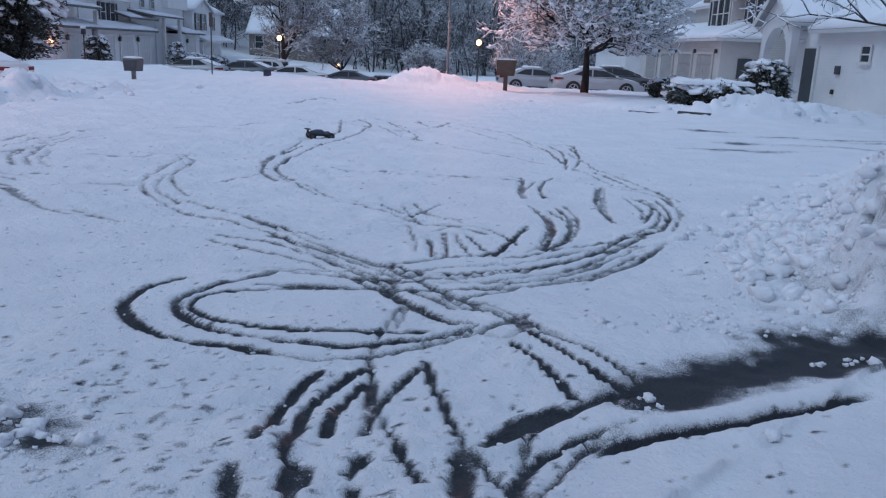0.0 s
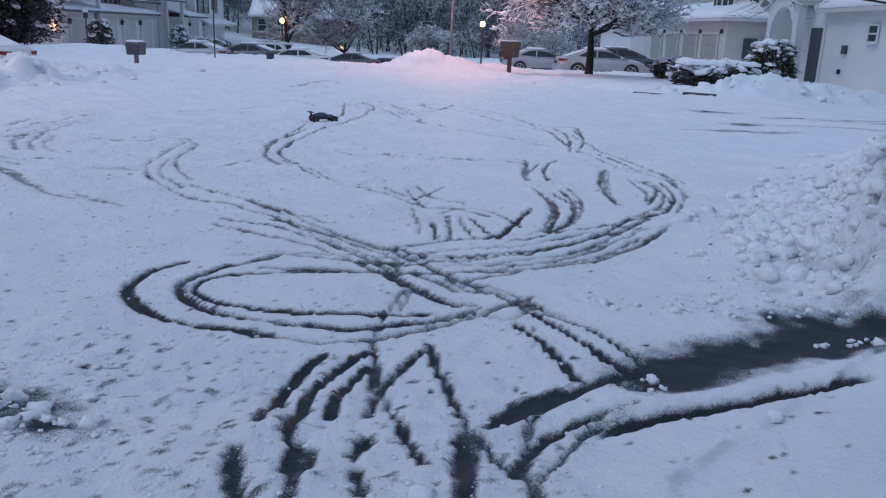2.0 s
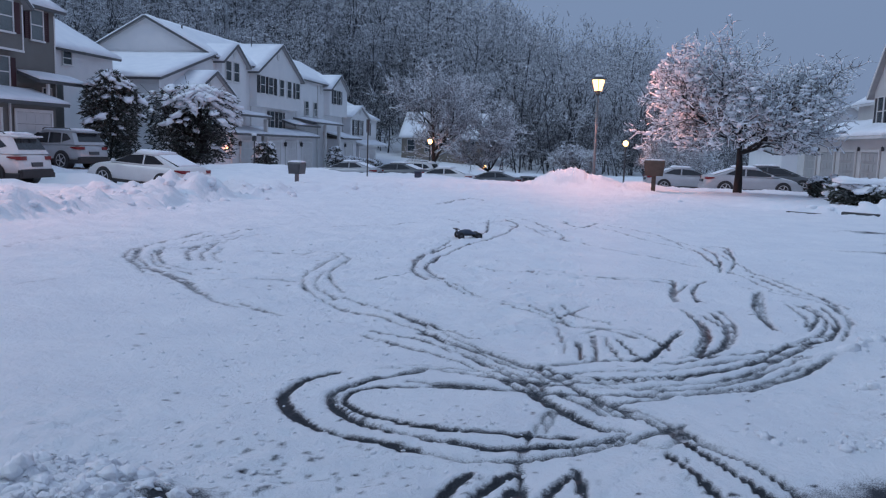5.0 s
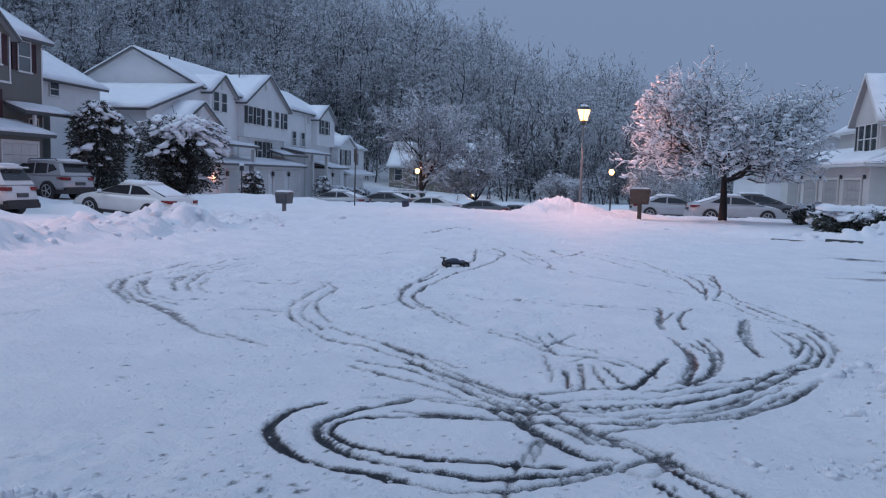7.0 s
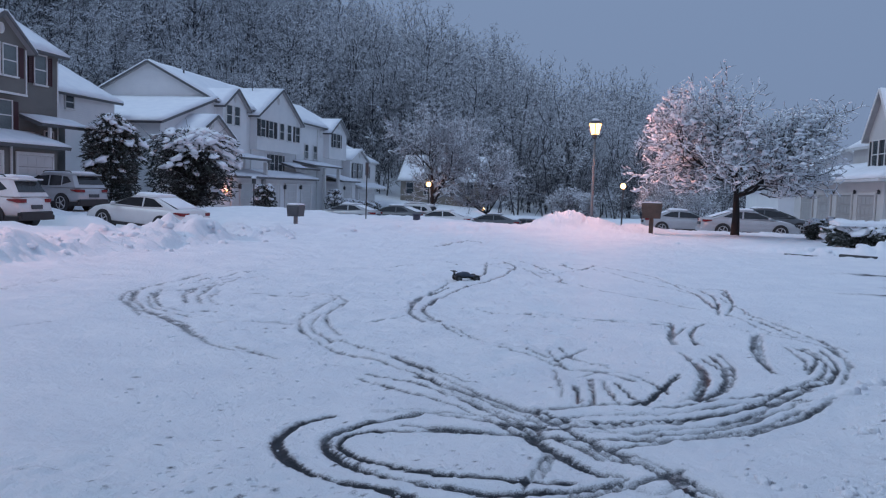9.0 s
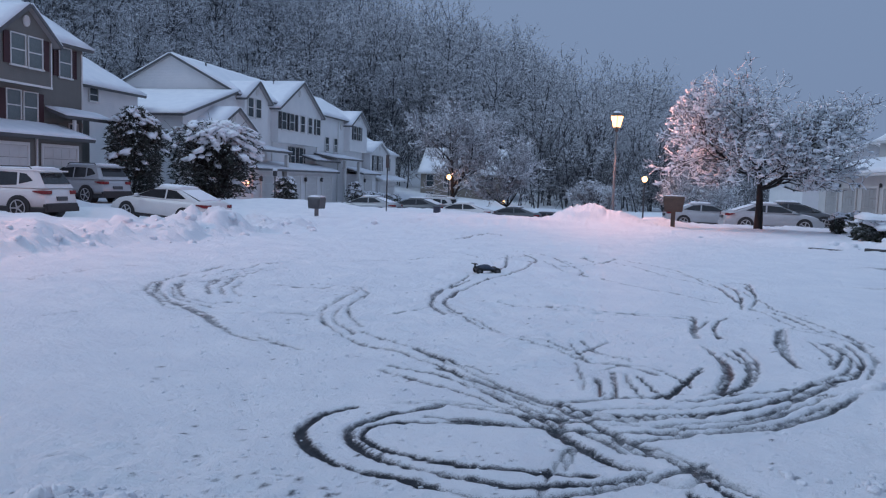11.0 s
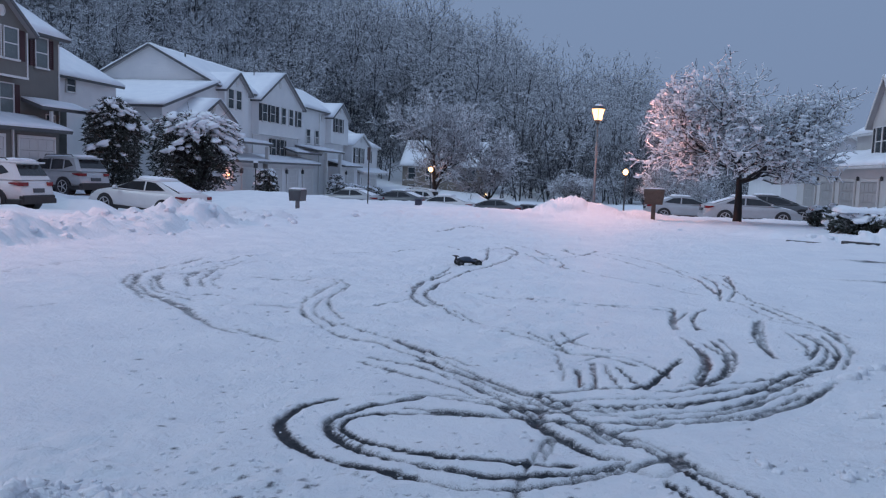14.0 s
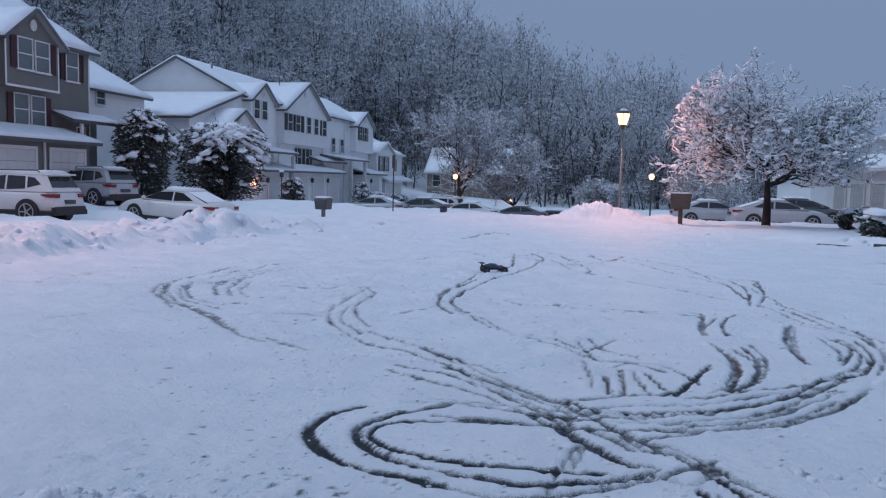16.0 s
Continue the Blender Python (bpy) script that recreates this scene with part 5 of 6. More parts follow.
def spikes(segs, thin):
    """Three-sided cones for the twigs."""
    a, b = segs[:, 0:3], segs[:, 3:6]
    r = np.maximum(segs[:, 6], thin)
    d = b - a
    d /= np.linalg.norm(d, axis=1)[:, None] + 1e-9
    h = np.where(np.abs(d[:, 2:3]) < 0.9, np.array([[0, 0, 1.0]]), np.array([[1.0, 0, 0]]))
    u = np.cross(d, h)
    u /= np.linalg.norm(u, axis=1)[:, None]
    w = np.cross(u, d)
    v = [a + (math.cos(t) * u + math.sin(t) * w) * r[:, None] for t in (math.pi / 2, math.pi * 7 / 6, math.pi * 11 / 6)] + [b]
    v = np.stack(v, 1).reshape(-1, 3)
    f = np.array([(0, 1, 3), (1, 2, 3), (2, 0, 3)])
    return v, (np.arange(len(segs))[:, None, None] * 4 + f[None]).reshape(-1, 3)


def joined(pieces):
    vs, fs, k = [], [], 0
    for v, f in pieces:
        vs.append(v)
        fs.append(f + k)
        k += len(v)
    return np.concatenate(vs), np.concatenate(fs)


def ico_lump(rng, rough, sub=1):
    bm = bmesh.new()
    bmesh.ops.create_icosphere(bm, subdivisions=sub, radius=1)
    v = np.array([q.co[:] for q in bm.verts])
    f = np.array([[q.index for q in p.verts] for p in bm.faces])
    bm.free()
    o = Vector(rng.uniform(-50, 50, 3))
    k = np.array([[noise.noise(Vector(q) * 1.6 + o) + 0.6 * noise.noise(Vector(q) * 3.7 + o)] for q in v])
    return v * (1 + 2.6 * rough * k + 0.35 * rough * rng.normal(0, 1, (len(v), 1))), f


def lumps(rng, pos, size, rough=0.14, sub=1, kinds=5, yaw=None, droop=0.0):
    """Many lumps at pos with half-axes size (n x 3), each turned about z, bowed down along its length by droop."""
    out = []
    shapes = [ico_lump(rng, rough, sub) for _ in range(kinds)]
    for k, (v, f) in enumerate(shapes):
        p, s = pos[k::kinds], size[k::kinds]
        t = rng.rand(len(p)) * 6.28 if yaw is None else yaw[k::kinds]
        c, n = np.cos(t)[:, None], np.sin(t)[:, None]
        q = v[None] * s[:, None, :]
        x, y = q[:, :, 0] * c - q[:, :, 1] * n, q[:, :, 0] * n + q[:, :, 1] * c
        w = np.stack([x, y, q[:, :, 2] - droop * q[:, :, 0]], -1) + p[:, None, :]
        out.append((w.reshape(-1, 3), (np.arange(len(p))[:, None, None] * len(v) + f[None]).reshape(-1, 3)))
    return joined(out)


def bare_tree(name, label, x, y, z, seed, spec, trunk, r, start=(0, 0, 1), thin=0.006, clumps=0, clump=(0.09, 0.06), sx=1.0, group="", low=0.5, outline=None, twig=None, rope=0.0):
    """A leafless tree whose limbs carry snow: trunk, crown of limbs and twigs, and lying snow."""
    rng = np.random.RandomState(seed)
    out = []
    grow(rng, (0, 0, -0.2), start, trunk, r, 0, spec, out)
    s = np.array(out)
    s = s[(s[:, 8] == 0) | (np.minimum(s[:, 2], s[:, 5]) > low) & (np.maximum(s[:, 2], s[:, 5]) < (np.interp(s[:, 3] * sx, *outline) if outline else 99.0))]
    s[:, [0, 1, 3, 4]] *= sx
    tree = thing(name, label, "tree", pose(x, y, z), group)
    lv = s[:, 8]
    last = len(spec) - 1
    part("trunk", array_mesh("trunk", *limbs(s[lv == 0], 9), [BARK]), None, tree)
    crown = joined([limbs(s[lv == 1], 6, thin), limbs(s[(lv > 1) & (lv < last)], 4, thin), spikes(s[lv == last], thin)])
    n1 = (lv == 1).sum() * 12
    part("crown", array_mesh("crown", *crown, [BARK, twig or TWIG], (np.arange(len(crown[1])) >= n1).astype(int), False), None, tree)
    if clumps:
        t = s[lv >= last - 1]
        t = t[rng.randint(0, len(t), clumps)]
        k = rng.rand(clumps, 1) ** 1.6
        p = t[:, 0:3] * (1 - k) + t[:, 3:6] * k + np.array([0, 0, clump[1] * 0.5])
        e = rng.rand(clumps, 1) ** 2
        size = np.concatenate([clump[0] * (0.6 + 1.8 * e), clump[0] * (0.4 + 0.9 * e), clump[1] * (0.5 + 1.1 * e)], 1)
        heap = [lumps(rng, p, size, 0.2, yaw=np.arctan2(t[:, 4] - t[:, 1], t[:, 3] - t[:, 0]))]
        if rope:
            # snow lying along the upper side of limbs and twigs
            q = s[lv >= 2]
            q = q[rng.rand(len(q)) < np.where(q[:, 8] == last, 0.36, 0.75)].copy()
            fat = rope * (0.55 + 0.9 * rng.rand(len(q)))
            q[:, 2] += q[:, 6] + fat * 0.5
            q[:, 5] += q[:, 7] + fat * 0.5
            q[:, 6], q[:, 7] = fat, fat * 0.7
            heap.append(limbs(q, 4))
        snow = part("snow", array_mesh("snow", *joined(heap), [SNOW]), None, tree, "clumps of fresh snow on the twigs")
        snow["kind"] = "stuff"
    return tree


# the ornamental tree by the mailbox: short trunk, wide dense crown
WIDE = [(6, 11, 0.76, 1.45, 0.02, 0.05, 0.55), (6, 12, 0.5, 0.5, 0.055, 0.12, 0.2), (4, 8, 0.55, 0.55, 0.06, 0.2, 0.15), (3, 8, 0.6, 0.55, 0.06, 0.26, 0.15), (2, 0, 0, 0, 0.08, 0.3, 0)]
SPARSE = [(6, 10, 0.7, 1.45, 0.06, 0.05, 0.6), (6, 6, 0.5, 0.5, 0.06, 0.15, 0.2), (4, 6, 0.55, 0.55, 0.06, 0.22, 0.15), (3, 5, 0.6, 0.55, 0.06, 0.28, 0.15), (2, 0, 0, 0, 0.08, 0.3, 0)]
bare_tree("tree", "dark-trunked ornamental tree with a wide crown full of snow", 6.25, 33.7, height(6.25, 33.7), 5, WIDE, 2.7, 0.19, thin=0.012, clumps=3700, clump=(0.078, 0.044), low=1.55, rope=0.02,
          outline=([-4.7, -4, -3, -1.6, -0.9, 0.3, 1.4, 2.6, 3.9, 5.0], [2.9, 4.2, 5.7, 6.3, 6.7, 5.6, 5.6, 5.4, 5.2, 3.2]))
bare_tree("tree", "bare tree with snow-lined branches beside the driveway", 13.1, 19.0, height(13.1, 19.0), 11, SPARSE, 2.7, 0.15, thin=0.012, clumps=900, clump=(0.05, 0.03), rope=0.016)
FINE = [(6, 18, 0.6, 0.62, 0.03, 0.05, 0.2), (4, 9, 0.45, 0.5, 0.10, 0.12, 0.15), (3, 8, 0.5, 0.5, 0.10, 0.2, 0.15), (2, 6, 0.55, 0.6, 0.05, 0.25, 0.1), (2, 0, 0, 0, 0.05, 0.3, 0)]
bare_tree("tree", "round-crowned bare tree frosted with snow beside a post lamp", -11.7, 63.5, -1.5, 21, FINE, 5.6, 0.2, thin=0.03, clumps=300, clump=(0.06, 0.04), twig=FROST_TWIG, group="frosted street trees")
bare_tree("tree", "small frosted bare tree by the parked cars", -7.6, 66.5, -1.7, 22, FINE, 4.2, 0.14, thin=0.03, clumps=300, clump=(0.07, 0.05), twig=FROST_TWIG, group="frosted street trees")
bare_tree("tree", "low snow-covered tree at the end of the street", -0.6, 72, -1.9, 23, FINE, 2.6, 0.12, thin=0.03, clumps=400, clump=(0.08, 0.05), twig=FROST_TWIG, sx=1.15, group="frosted street trees")
bare_tree("tree", "snow-laden tree glowing pink near the post lamp", 6.4, 56, -1.0, 24, WIDE, 1.7, 0.12, thin=0.018, clumps=500, clump=(0.06, 0.04), twig=FROST_TWIG, sx=0.8)

# the wooded hill: one mass of bare, frosted trees
TALL = [(7, 15, 0.58, 0.36, 0.02, 0.05, 0.26), (4, 9, 0.6, 0.45, 0.06, 0.2, 0.12), (2, 6, 0.62, 0.42, 0.05, 0.3, 0.1), (1, 0, 0, 0, 0.0, 0.3, 0)]
wood_rng = np.random.RandomState(3)
kinds = []
for k in range(9):
    out = []
    grow(np.random.RandomState(100 + k), (0, 0, -0.5), (0.03 * (k % 3 - 1), 0.02, 1), 16.0 + 0.6 * (k % 4), 0.2, 0, TALL, out)
    s = np.array(out)
    lv = s[:, 8]
    kinds.append((limbs(s[lv == 0], 5, 0.05), limbs(s[(lv == 1)], 3, 0.04), spikes(s[lv >= 2], 0.052)))
stems, twigs = [], []
place = 0
for az, r0, r1, count in ((-14, 160, 205, 16), (-8, 140, 205, 56), (0, 98, 205, 92), (8, 94, 205, 92), (16, 94, 205, 92), (24, 92, 205, 92), (33, 82, 200, 90), (42, 76, 170, 30)):
    for i in range(count):
        a = radians(az + wood_rng.uniform(-4.3, 4.3))
        r = r0 + (r1 - r0) * wood_rng.rand() ** 0.95
        x, y = -r * math.sin(a), r * math.cos(a)
        if -37.5 < x < -23 and y < 118 or (abs(x + 18) < 8 and y < 116):
            continue
        z = float(terrain(np.array([x]), np.array([y]))[0])
        k = (0.66 + 0.62 * wood_rng.rand()) * (0.6 if az < -10 else 0.72 if az < 0 else 0.84 if az < 4 else 0.95)
        k *= 0.62 + 0.38 * min(1.0, max(0.0, (r - 95) / 45))
        t = wood_rng.rand() * 6.28
        m = np.array([[math.cos(t) * k, -math.sin(t) * k, 0], [math.sin(t) * k, math.cos(t) * k, 0], [0, 0, k * (0.9 + 0.25 * wood_rng.rand())]])
        trunk, limb, spike = kinds[wood_rng.randint(9)]
        o = np.array([x, y, z])
        stems += [(trunk[0] @ m.T + o, trunk[1]), (limb[0] @ m.T + o, limb[1])]
        twigs.append((spike[0] @ m.T + o, spike[1]))
        place += 1
BRUSH = [(5, 11, 0.6, 0.55, 0.03, 0.08, 0.08), (3, 8, 0.62, 0.5, 0.05, 0.2, 0.1), (1, 0, 0, 0, 0.0, 0.3, 0)]
thickets = []
for k in range(6):
    out = []
    grow(np.random.RandomState(300 + k), (0, 0, -0.4), (0.06 * (k % 3 - 1), 0.05, 1), 4.6 + 0.5 * k, 0.09, 0, BRUSH, out)
    q = np.array(out)
    thickets.append((limbs(q[q[:, 8] == 0], 4, 0.05), spikes(q[q[:, 8] > 0], 0.055)))
for i in range(760):
    a = radians(wood_rng.uniform(-14, 44))
    r = wood_rng.uniform(86, 150)
    x, y = -r * math.sin(a), r * math.cos(a)
    if -37.5 < x < -23 and y < 104 or (abs(x + 18) < 8 and y < 116):
        continue
    k, t = wood_rng.uniform(0.7, 1.5) * (0.75 if a < 0 else 1), wood_rng.rand() * 6.28
    m = np.array([[math.cos(t) * k, -math.sin(t) * k, 0], [math.sin(t) * k, math.cos(t) * k, 0], [0, 0, k]])
    stem, spray = thickets[wood_rng.randint(6)]
    o = np.array([x, y, float(terrain(np.array([x]), np.array([y]))[0])])
    stems.append((stem[0] @ m.T + o, stem[1]))
    (twigs if i % 4 == 0 else stems).append((spray[0] @ m.T + o, spray[1]))
sv, sf = joined(stems)
tv, tf = joined(twigs)
wv, wf = joined([(sv, sf), (tv, tf)])
woods = new("woods", array_mesh("woods", wv, wf, [FOREST_BARK, FOREST_TWIG], (np.arange(len(wf)) >= len(sf)).astype(int), False))
tagged(woods, "bare winter woods dusted with snow on a steep hillside", "trees", kind="stuff")


# ---- evergreens and hedges ----
def evergreen(name, label, x, y, z, w, h, seed, snow, sprays=1500, shape="cone", group="", d=None):
    """A dense shrub: dark sprays hanging off a hidden stem, with pads of snow on them."""
    rng = np.random.RandomState(seed)
    d = d or w
    ob = thing(name, label, "shrub", pose(x, y, z), group)
    part("stem", Geo().tube([(0, 0, -0.2), (0, 0, h * 0.6)], [0.07, 0.03], 7), BARK, ob)
    t = rng.rand(sprays) ** 0.8
    stops = {"egg": [0.72, 0.9, 1.0, 0.72, 0.2], "arch": [0.55, 0.8, 1.0, 0.85, 0.35], "round": [0.85, 1.0, 1.0, 0.85, 0.5]}[shape]
    prof = np.interp(t, [0, 0.18, 0.55, 0.86, 1], stops)
    a = rng.rand(sprays) * 6.28
    rad = prof * np.sqrt(0.35 + 0.65 * rng.rand(sprays)) * (1 + 0.22 * np.sin(a * 3 + seed) + 0.15 * np.sin(a * 5 + 9 * t))
    p = np.stack([np.cos(a) * rad * w / 2, np.sin(a) * rad * d / 2, t * h], 1)
    o = np.stack([np.cos(a), np.sin(a), rng.normal(-0.1, 0.5, sprays)], 1) + rng.normal(0, 0.35, (sprays, 3))
    o /= np.linalg.norm(o, axis=1)[:, None]
    ln = (0.16 + 0.2 * rng.rand(sprays)) * min(1, 0.3 + w / 4)
    segs = np.concatenate([p, p + o * ln[:, None], np.full((sprays, 1), 0.055), np.full((sprays, 1), 0.01)], 1)
    twig = np.concatenate([p * np.array([[0.35, 0.35, 0.9]]), p, np.full((sprays, 1), 0.012), np.full((sprays, 1), 0.008)], 1)[::4]
    leaves = part("foliage", array_mesh("foliage", *joined([spikes(segs, 0.05), limbs(twig, 3)]), [NEEDLE], None, False), None, ob, "dark green sprays")
    if shape == "arch":
        # bare grey shoots that arch out and a few that stand up
        k = rng.choice(sprays, 520)
        root = p[k] * np.array([[0.12, 0.12, 0.15]])
        bend = p[k] * np.array([[0.62, 0.62, 0.98]])
        tip = p[k] * np.array([[1.12, 1.12, 1.0]]) + np.stack([0 * k, 0 * k, rng.uniform(-0.25, 0.35, 520) + 0.9 * (rng.rand(520) > 0.95)], 1)
        shoots = [np.concatenate([u, v, np.full((520, 1), r0), np.full((520, 1), r1)], 1) for u, v, r0, r1 in ((root, bend, 0.02, 0.016), (bend, tip, 0.016, 0.008))]
        part("brushwood", array_mesh("brushwood", *limbs(np.concatenate(shoots), 3, 0.014), [TWIG], None, False), None, ob, "bare grey shoots")["kind"] = "stuff"
    chance = prof * (0.012 + t ** 3.2) * (1.0 + (0.9 * np.cos(a) if shape == "arch" else 0))
    pieces = []
    for n, lo, hi, flat in ((int(snow * 1.1), 0.04, 0.09, 0.5), (int(snow * 0.55), 0.17, 0.38, 0.42)):
        pick = rng.choice(sprays, n, p=chance / chance.sum())
        q = p[pick] * np.array([[1.03, 1.03, 1.0]]) + np.array([0, 0, 0.05])
        e = lo + (hi - lo) * rng.rand(n, 1) ** 2
        size = np.concatenate([e * 1.15, e * 0.85, e * flat], 1) * min(1.0, 0.4 + w / 5)
        pieces.append(lumps(rng, q, size, 0.3, 1 if hi < 0.2 else 2, 9, yaw=a[pick] + rng.normal(0, 0.45, n), droop=0.4 if h > 1.5 else 0.25))
    pads = part("snow", array_mesh("snow", *joined(pieces), [SNOW]), None, ob, "pads of heavy snow")
    pads["kind"] = "stuff"
    return ob


evergreen("evergreen_bush", "tall dark evergreen bush capped with heavy snow", -23.75, 37.4, 0.35, 2.55, 4.35, 1, 210, 4200, "egg")
evergreen("evergreen_bush", "broad shrub with grey twigs bowed under heavy snow", -21.5, 41.8, 0.1, 4.8, 4.2, 2, 560, 3400, "arch")
evergreen("clipped_shrub", "dark clipped shrub with a snow cap beside the garages", -22.2, 54.0, -1.0, 1.5, 2.3, 4, 60, 1300, "round")
for k, (x, y, z, w, h) in enumerate(((-22.6, 71.5, -1.2, 1.4, 2.2), (-22.4, 75, -1.3, 2.6, 1.4), (-21.8, 78, -1.4, 2.0, 1.3), (-22.0, 81.5, -1.4, 2.2, 1.2))):
    evergreen("shrub", "small snowy shrub along the townhouse fronts", x, y, z, w, h, 30 + k, 70, 500, "round", "shrubs along the row")
hedge = evergreen("hedge", "low clipped hedge under a thick slab of snow", 9.6, 28.0, 0.05, 2.5, 0.7, 6, 100, 1800, "round", d=1.1)
part("snow_slab", Geo().snow((-1.3, -0.55, 0.67), (1.3, -0.55, 0.69), (1.3, 0.55, 0.71), (-1.3, 0.55, 0.69), 0.16, 14, 7, 3), SNOW, hedge, "thick slab of snow", True)
evergreen("shrub", "rounded evergreen shrub tipped with snow beside the porch", 12.15, 29.6, 0.1, 1.4, 1.45, 7, 130, 1600, "round")
evergreen("shrub", "small round shrub dusted with snow", 9.3, 33.7, 0.0, 0.7, 0.7, 8, 40, 400, "round", "small shrubs by the cars")
evergreen("shrub", "small round shrub dusted with snow", 9.95, 34.3, 0.0, 0.75, 0.75, 9, 40, 400, "round", "small shrubs by the cars")


# ---- parked cars ----
def car(kind, paint, x, y, z, turn, label, seed=0, pitch=0.0):
    """A car on its wheels, nose along local +x; kind is sedan or suv."""
    suv = kind == "suv"
    L, W, H = (4.55, 0.92, 1.68) if suv else (4.8, 0.91, 1.44)
    c = thing("car", label, "car", pose(x, y, z, 0, pitch, turn), "parked cars")
    top = ([(-2.27, 0.62), (-2.2, 0.98), (-1.9, 1.05), (0.8, 1.05), (1.2, 1.03), (2.0, 0.92), (2.22, 0.75), (2.28, 0.55)] if suv else
           [(-2.4, 0.6), (-2.33, 0.92), (-2.0, 1.0), (-1.5, 0.98), (0.9, 0.94), (1.3, 0.92), (2.0, 0.80), (2.3, 0.66), (2.4, 0.5)])
    low = 0.28 if suv else 0.22
    rings = []
    for px, pz in top:
        w = W * (1 - 0.16 * max(0, abs(px) / (L / 2) - 0.72) / 0.28)
        rings.append([(px, -w * 0.8, low), (px, -w * 0.96, low + 0.12), (px, -w, low + (pz - low) * 0.55), (px, -w * 0.95, pz - 0.07), (px, -w * 0.82, pz), (px, 0, pz + 0.025),
                      (px, w * 0.82, pz), (px, w * 0.95, pz - 0.07), (px, w, low + (pz - low) * 0.55), (px, w * 0.96, low + 0.12), (px, w * 0.8, low)])
    part("body", Geo().loft(rings), paint, c, smooth=True)
    zb = 1.03 if suv else 0.94
    if suv:
        base, roof = (-2.2, 1.25), (-1.78, 0.2)
    else:
        base, roof = (-2.05, 1.4), (-0.85, 0.2)
    def ring(x0, x1, w, z, k=0.12):
        return [(x0, -w + k, z), (x0 + k, -w, z), (x1 - k * 2, -w, z), (x1, -w + k * 2, z), (x1, w - k * 2, z), (x1 - k * 2, w, z), (x0 + k, w, z), (x0, w - k, z)]
    zt = H - 0.09
    part("cabin", Geo().loft([ring(base[0], base[1], W * 0.9, zb), ring(roof[0] - 0.06, roof[1] + 0.1, W * 0.74, zt)]), paint, c)
    part("roof", Geo().loft([ring(roof[0] - 0.1, roof[1] + 0.12, W * 0.755, H - 0.1), ring(roof[0] - 0.06, roof[1] + 0.06, W * 0.74, H - 0.04), ring(roof[0] + 0.2, roof[1] - 0.2, W * 0.5, H)]), paint, c, smooth=True)
    # side glass follows the cabin's lean; front and rear screens follow its ends
    if suv:
        side_glass = [[(0.92, 0.06), (0.3, 0.46), (-0.4, 0.52), (-0.42, 0.06)], [(-0.5, 0.06), (-0.48, 0.52), (-1.15, 0.5), (-1.2, 0.09)], [(-1.28, 0.12), (-1.24, 0.49), (-1.5, 0.46), (-1.78, 0.24)]]
        rear, front = (0.14, 0.5, 0.62), (0.06, 0.5, 0.66)
    else:
        side_glass = [[(1.02, 0.04), (0.28, 0.34), (-0.35, 0.385), (-0.38, 0.04)], [(-0.46, 0.04), (-0.43, 0.385), (-0.85, 0.36), (-1.4, 0.1)]]
        rear, front = (0.06, 0.36, 0.6), (0.05, 0.36, 0.64)
    for side in (-1, 1):
        for shape in side_glass:
            pts = [(px, side * (W * 0.9 + (W * 0.74 - W * 0.9) * dz / (zt - zb) + 0.008), zb + dz) for px, dz in shape]
            part("side_window", Geo().loft([pts, [(px, py - side * 0.05, pz) for px, py, pz in pts]]), CAR_GLASS, c, "dark glass")
    for name, lo, hi, out, (d0, d1, wd) in (("rear_window", base[0], roof[0] - 0.06, -0.012, rear), ("windscreen", base[1], roof[1] + 0.1, 0.012, front)):
        at0, at1 = (lo + (hi - lo) * d / (zt - zb) + out for d in (d0, d1))
        quad = [(at0, -wd * 1.06, zb + d0), (at1, -wd * 0.92, zb + d1), (at1, wd * 0.92, zb + d1), (at0, wd * 1.06, zb + d0)]
        part(name, Geo().loft([quad, [(px - out * 4, py, pz) for px, py, pz in quad]]), CAR_GLASS, c, "dark glass")
    for side in (-1, 1):
        part("sill_trim", Geo().box(-1.3, 1.3, side * W * 0.95 - 0.02, side * W * 0.95 + 0.02, low - 0.02, low + 0.1, 0.01), PLASTIC, c)
        part("mirror", Geo().blob((0.85, side * (W + 0.09), zb + 0.08), (0.09, 0.1, 0.07), 1, 0.1, 6, 8), paint, c, smooth=True)
        lx, lz = (-L / 2 + 0.01, 0.84) if suv else (-L / 2 + 0.03, 0.77)
        wedge = [[(lx + 0.08, side * W * 0.5, z0), (lx, side * W * 0.52, z0), (lx, side * W * 0.8, z0), (lx + 0.1, side * W * 0.9, z0), (lx + 0.42, side * W * 0.962, z1), (lx + 0.42, side * W * 0.8, z1)] for z0, z1 in ((lz, lz + 0.07), (lz + 0.12, lz + 0.11))]
        part("tail_light", Geo().loft(wedge), TAIL_RED, c, "red tail light")
        part("headlight", Geo().blob((L / 2 - 0.2, side * W * 0.68, 0.66 if not suv else 0.8), (0.16, 0.16, 0.07), 2, 0.1, 6, 10), CAR_GLASS, c, smooth=True)
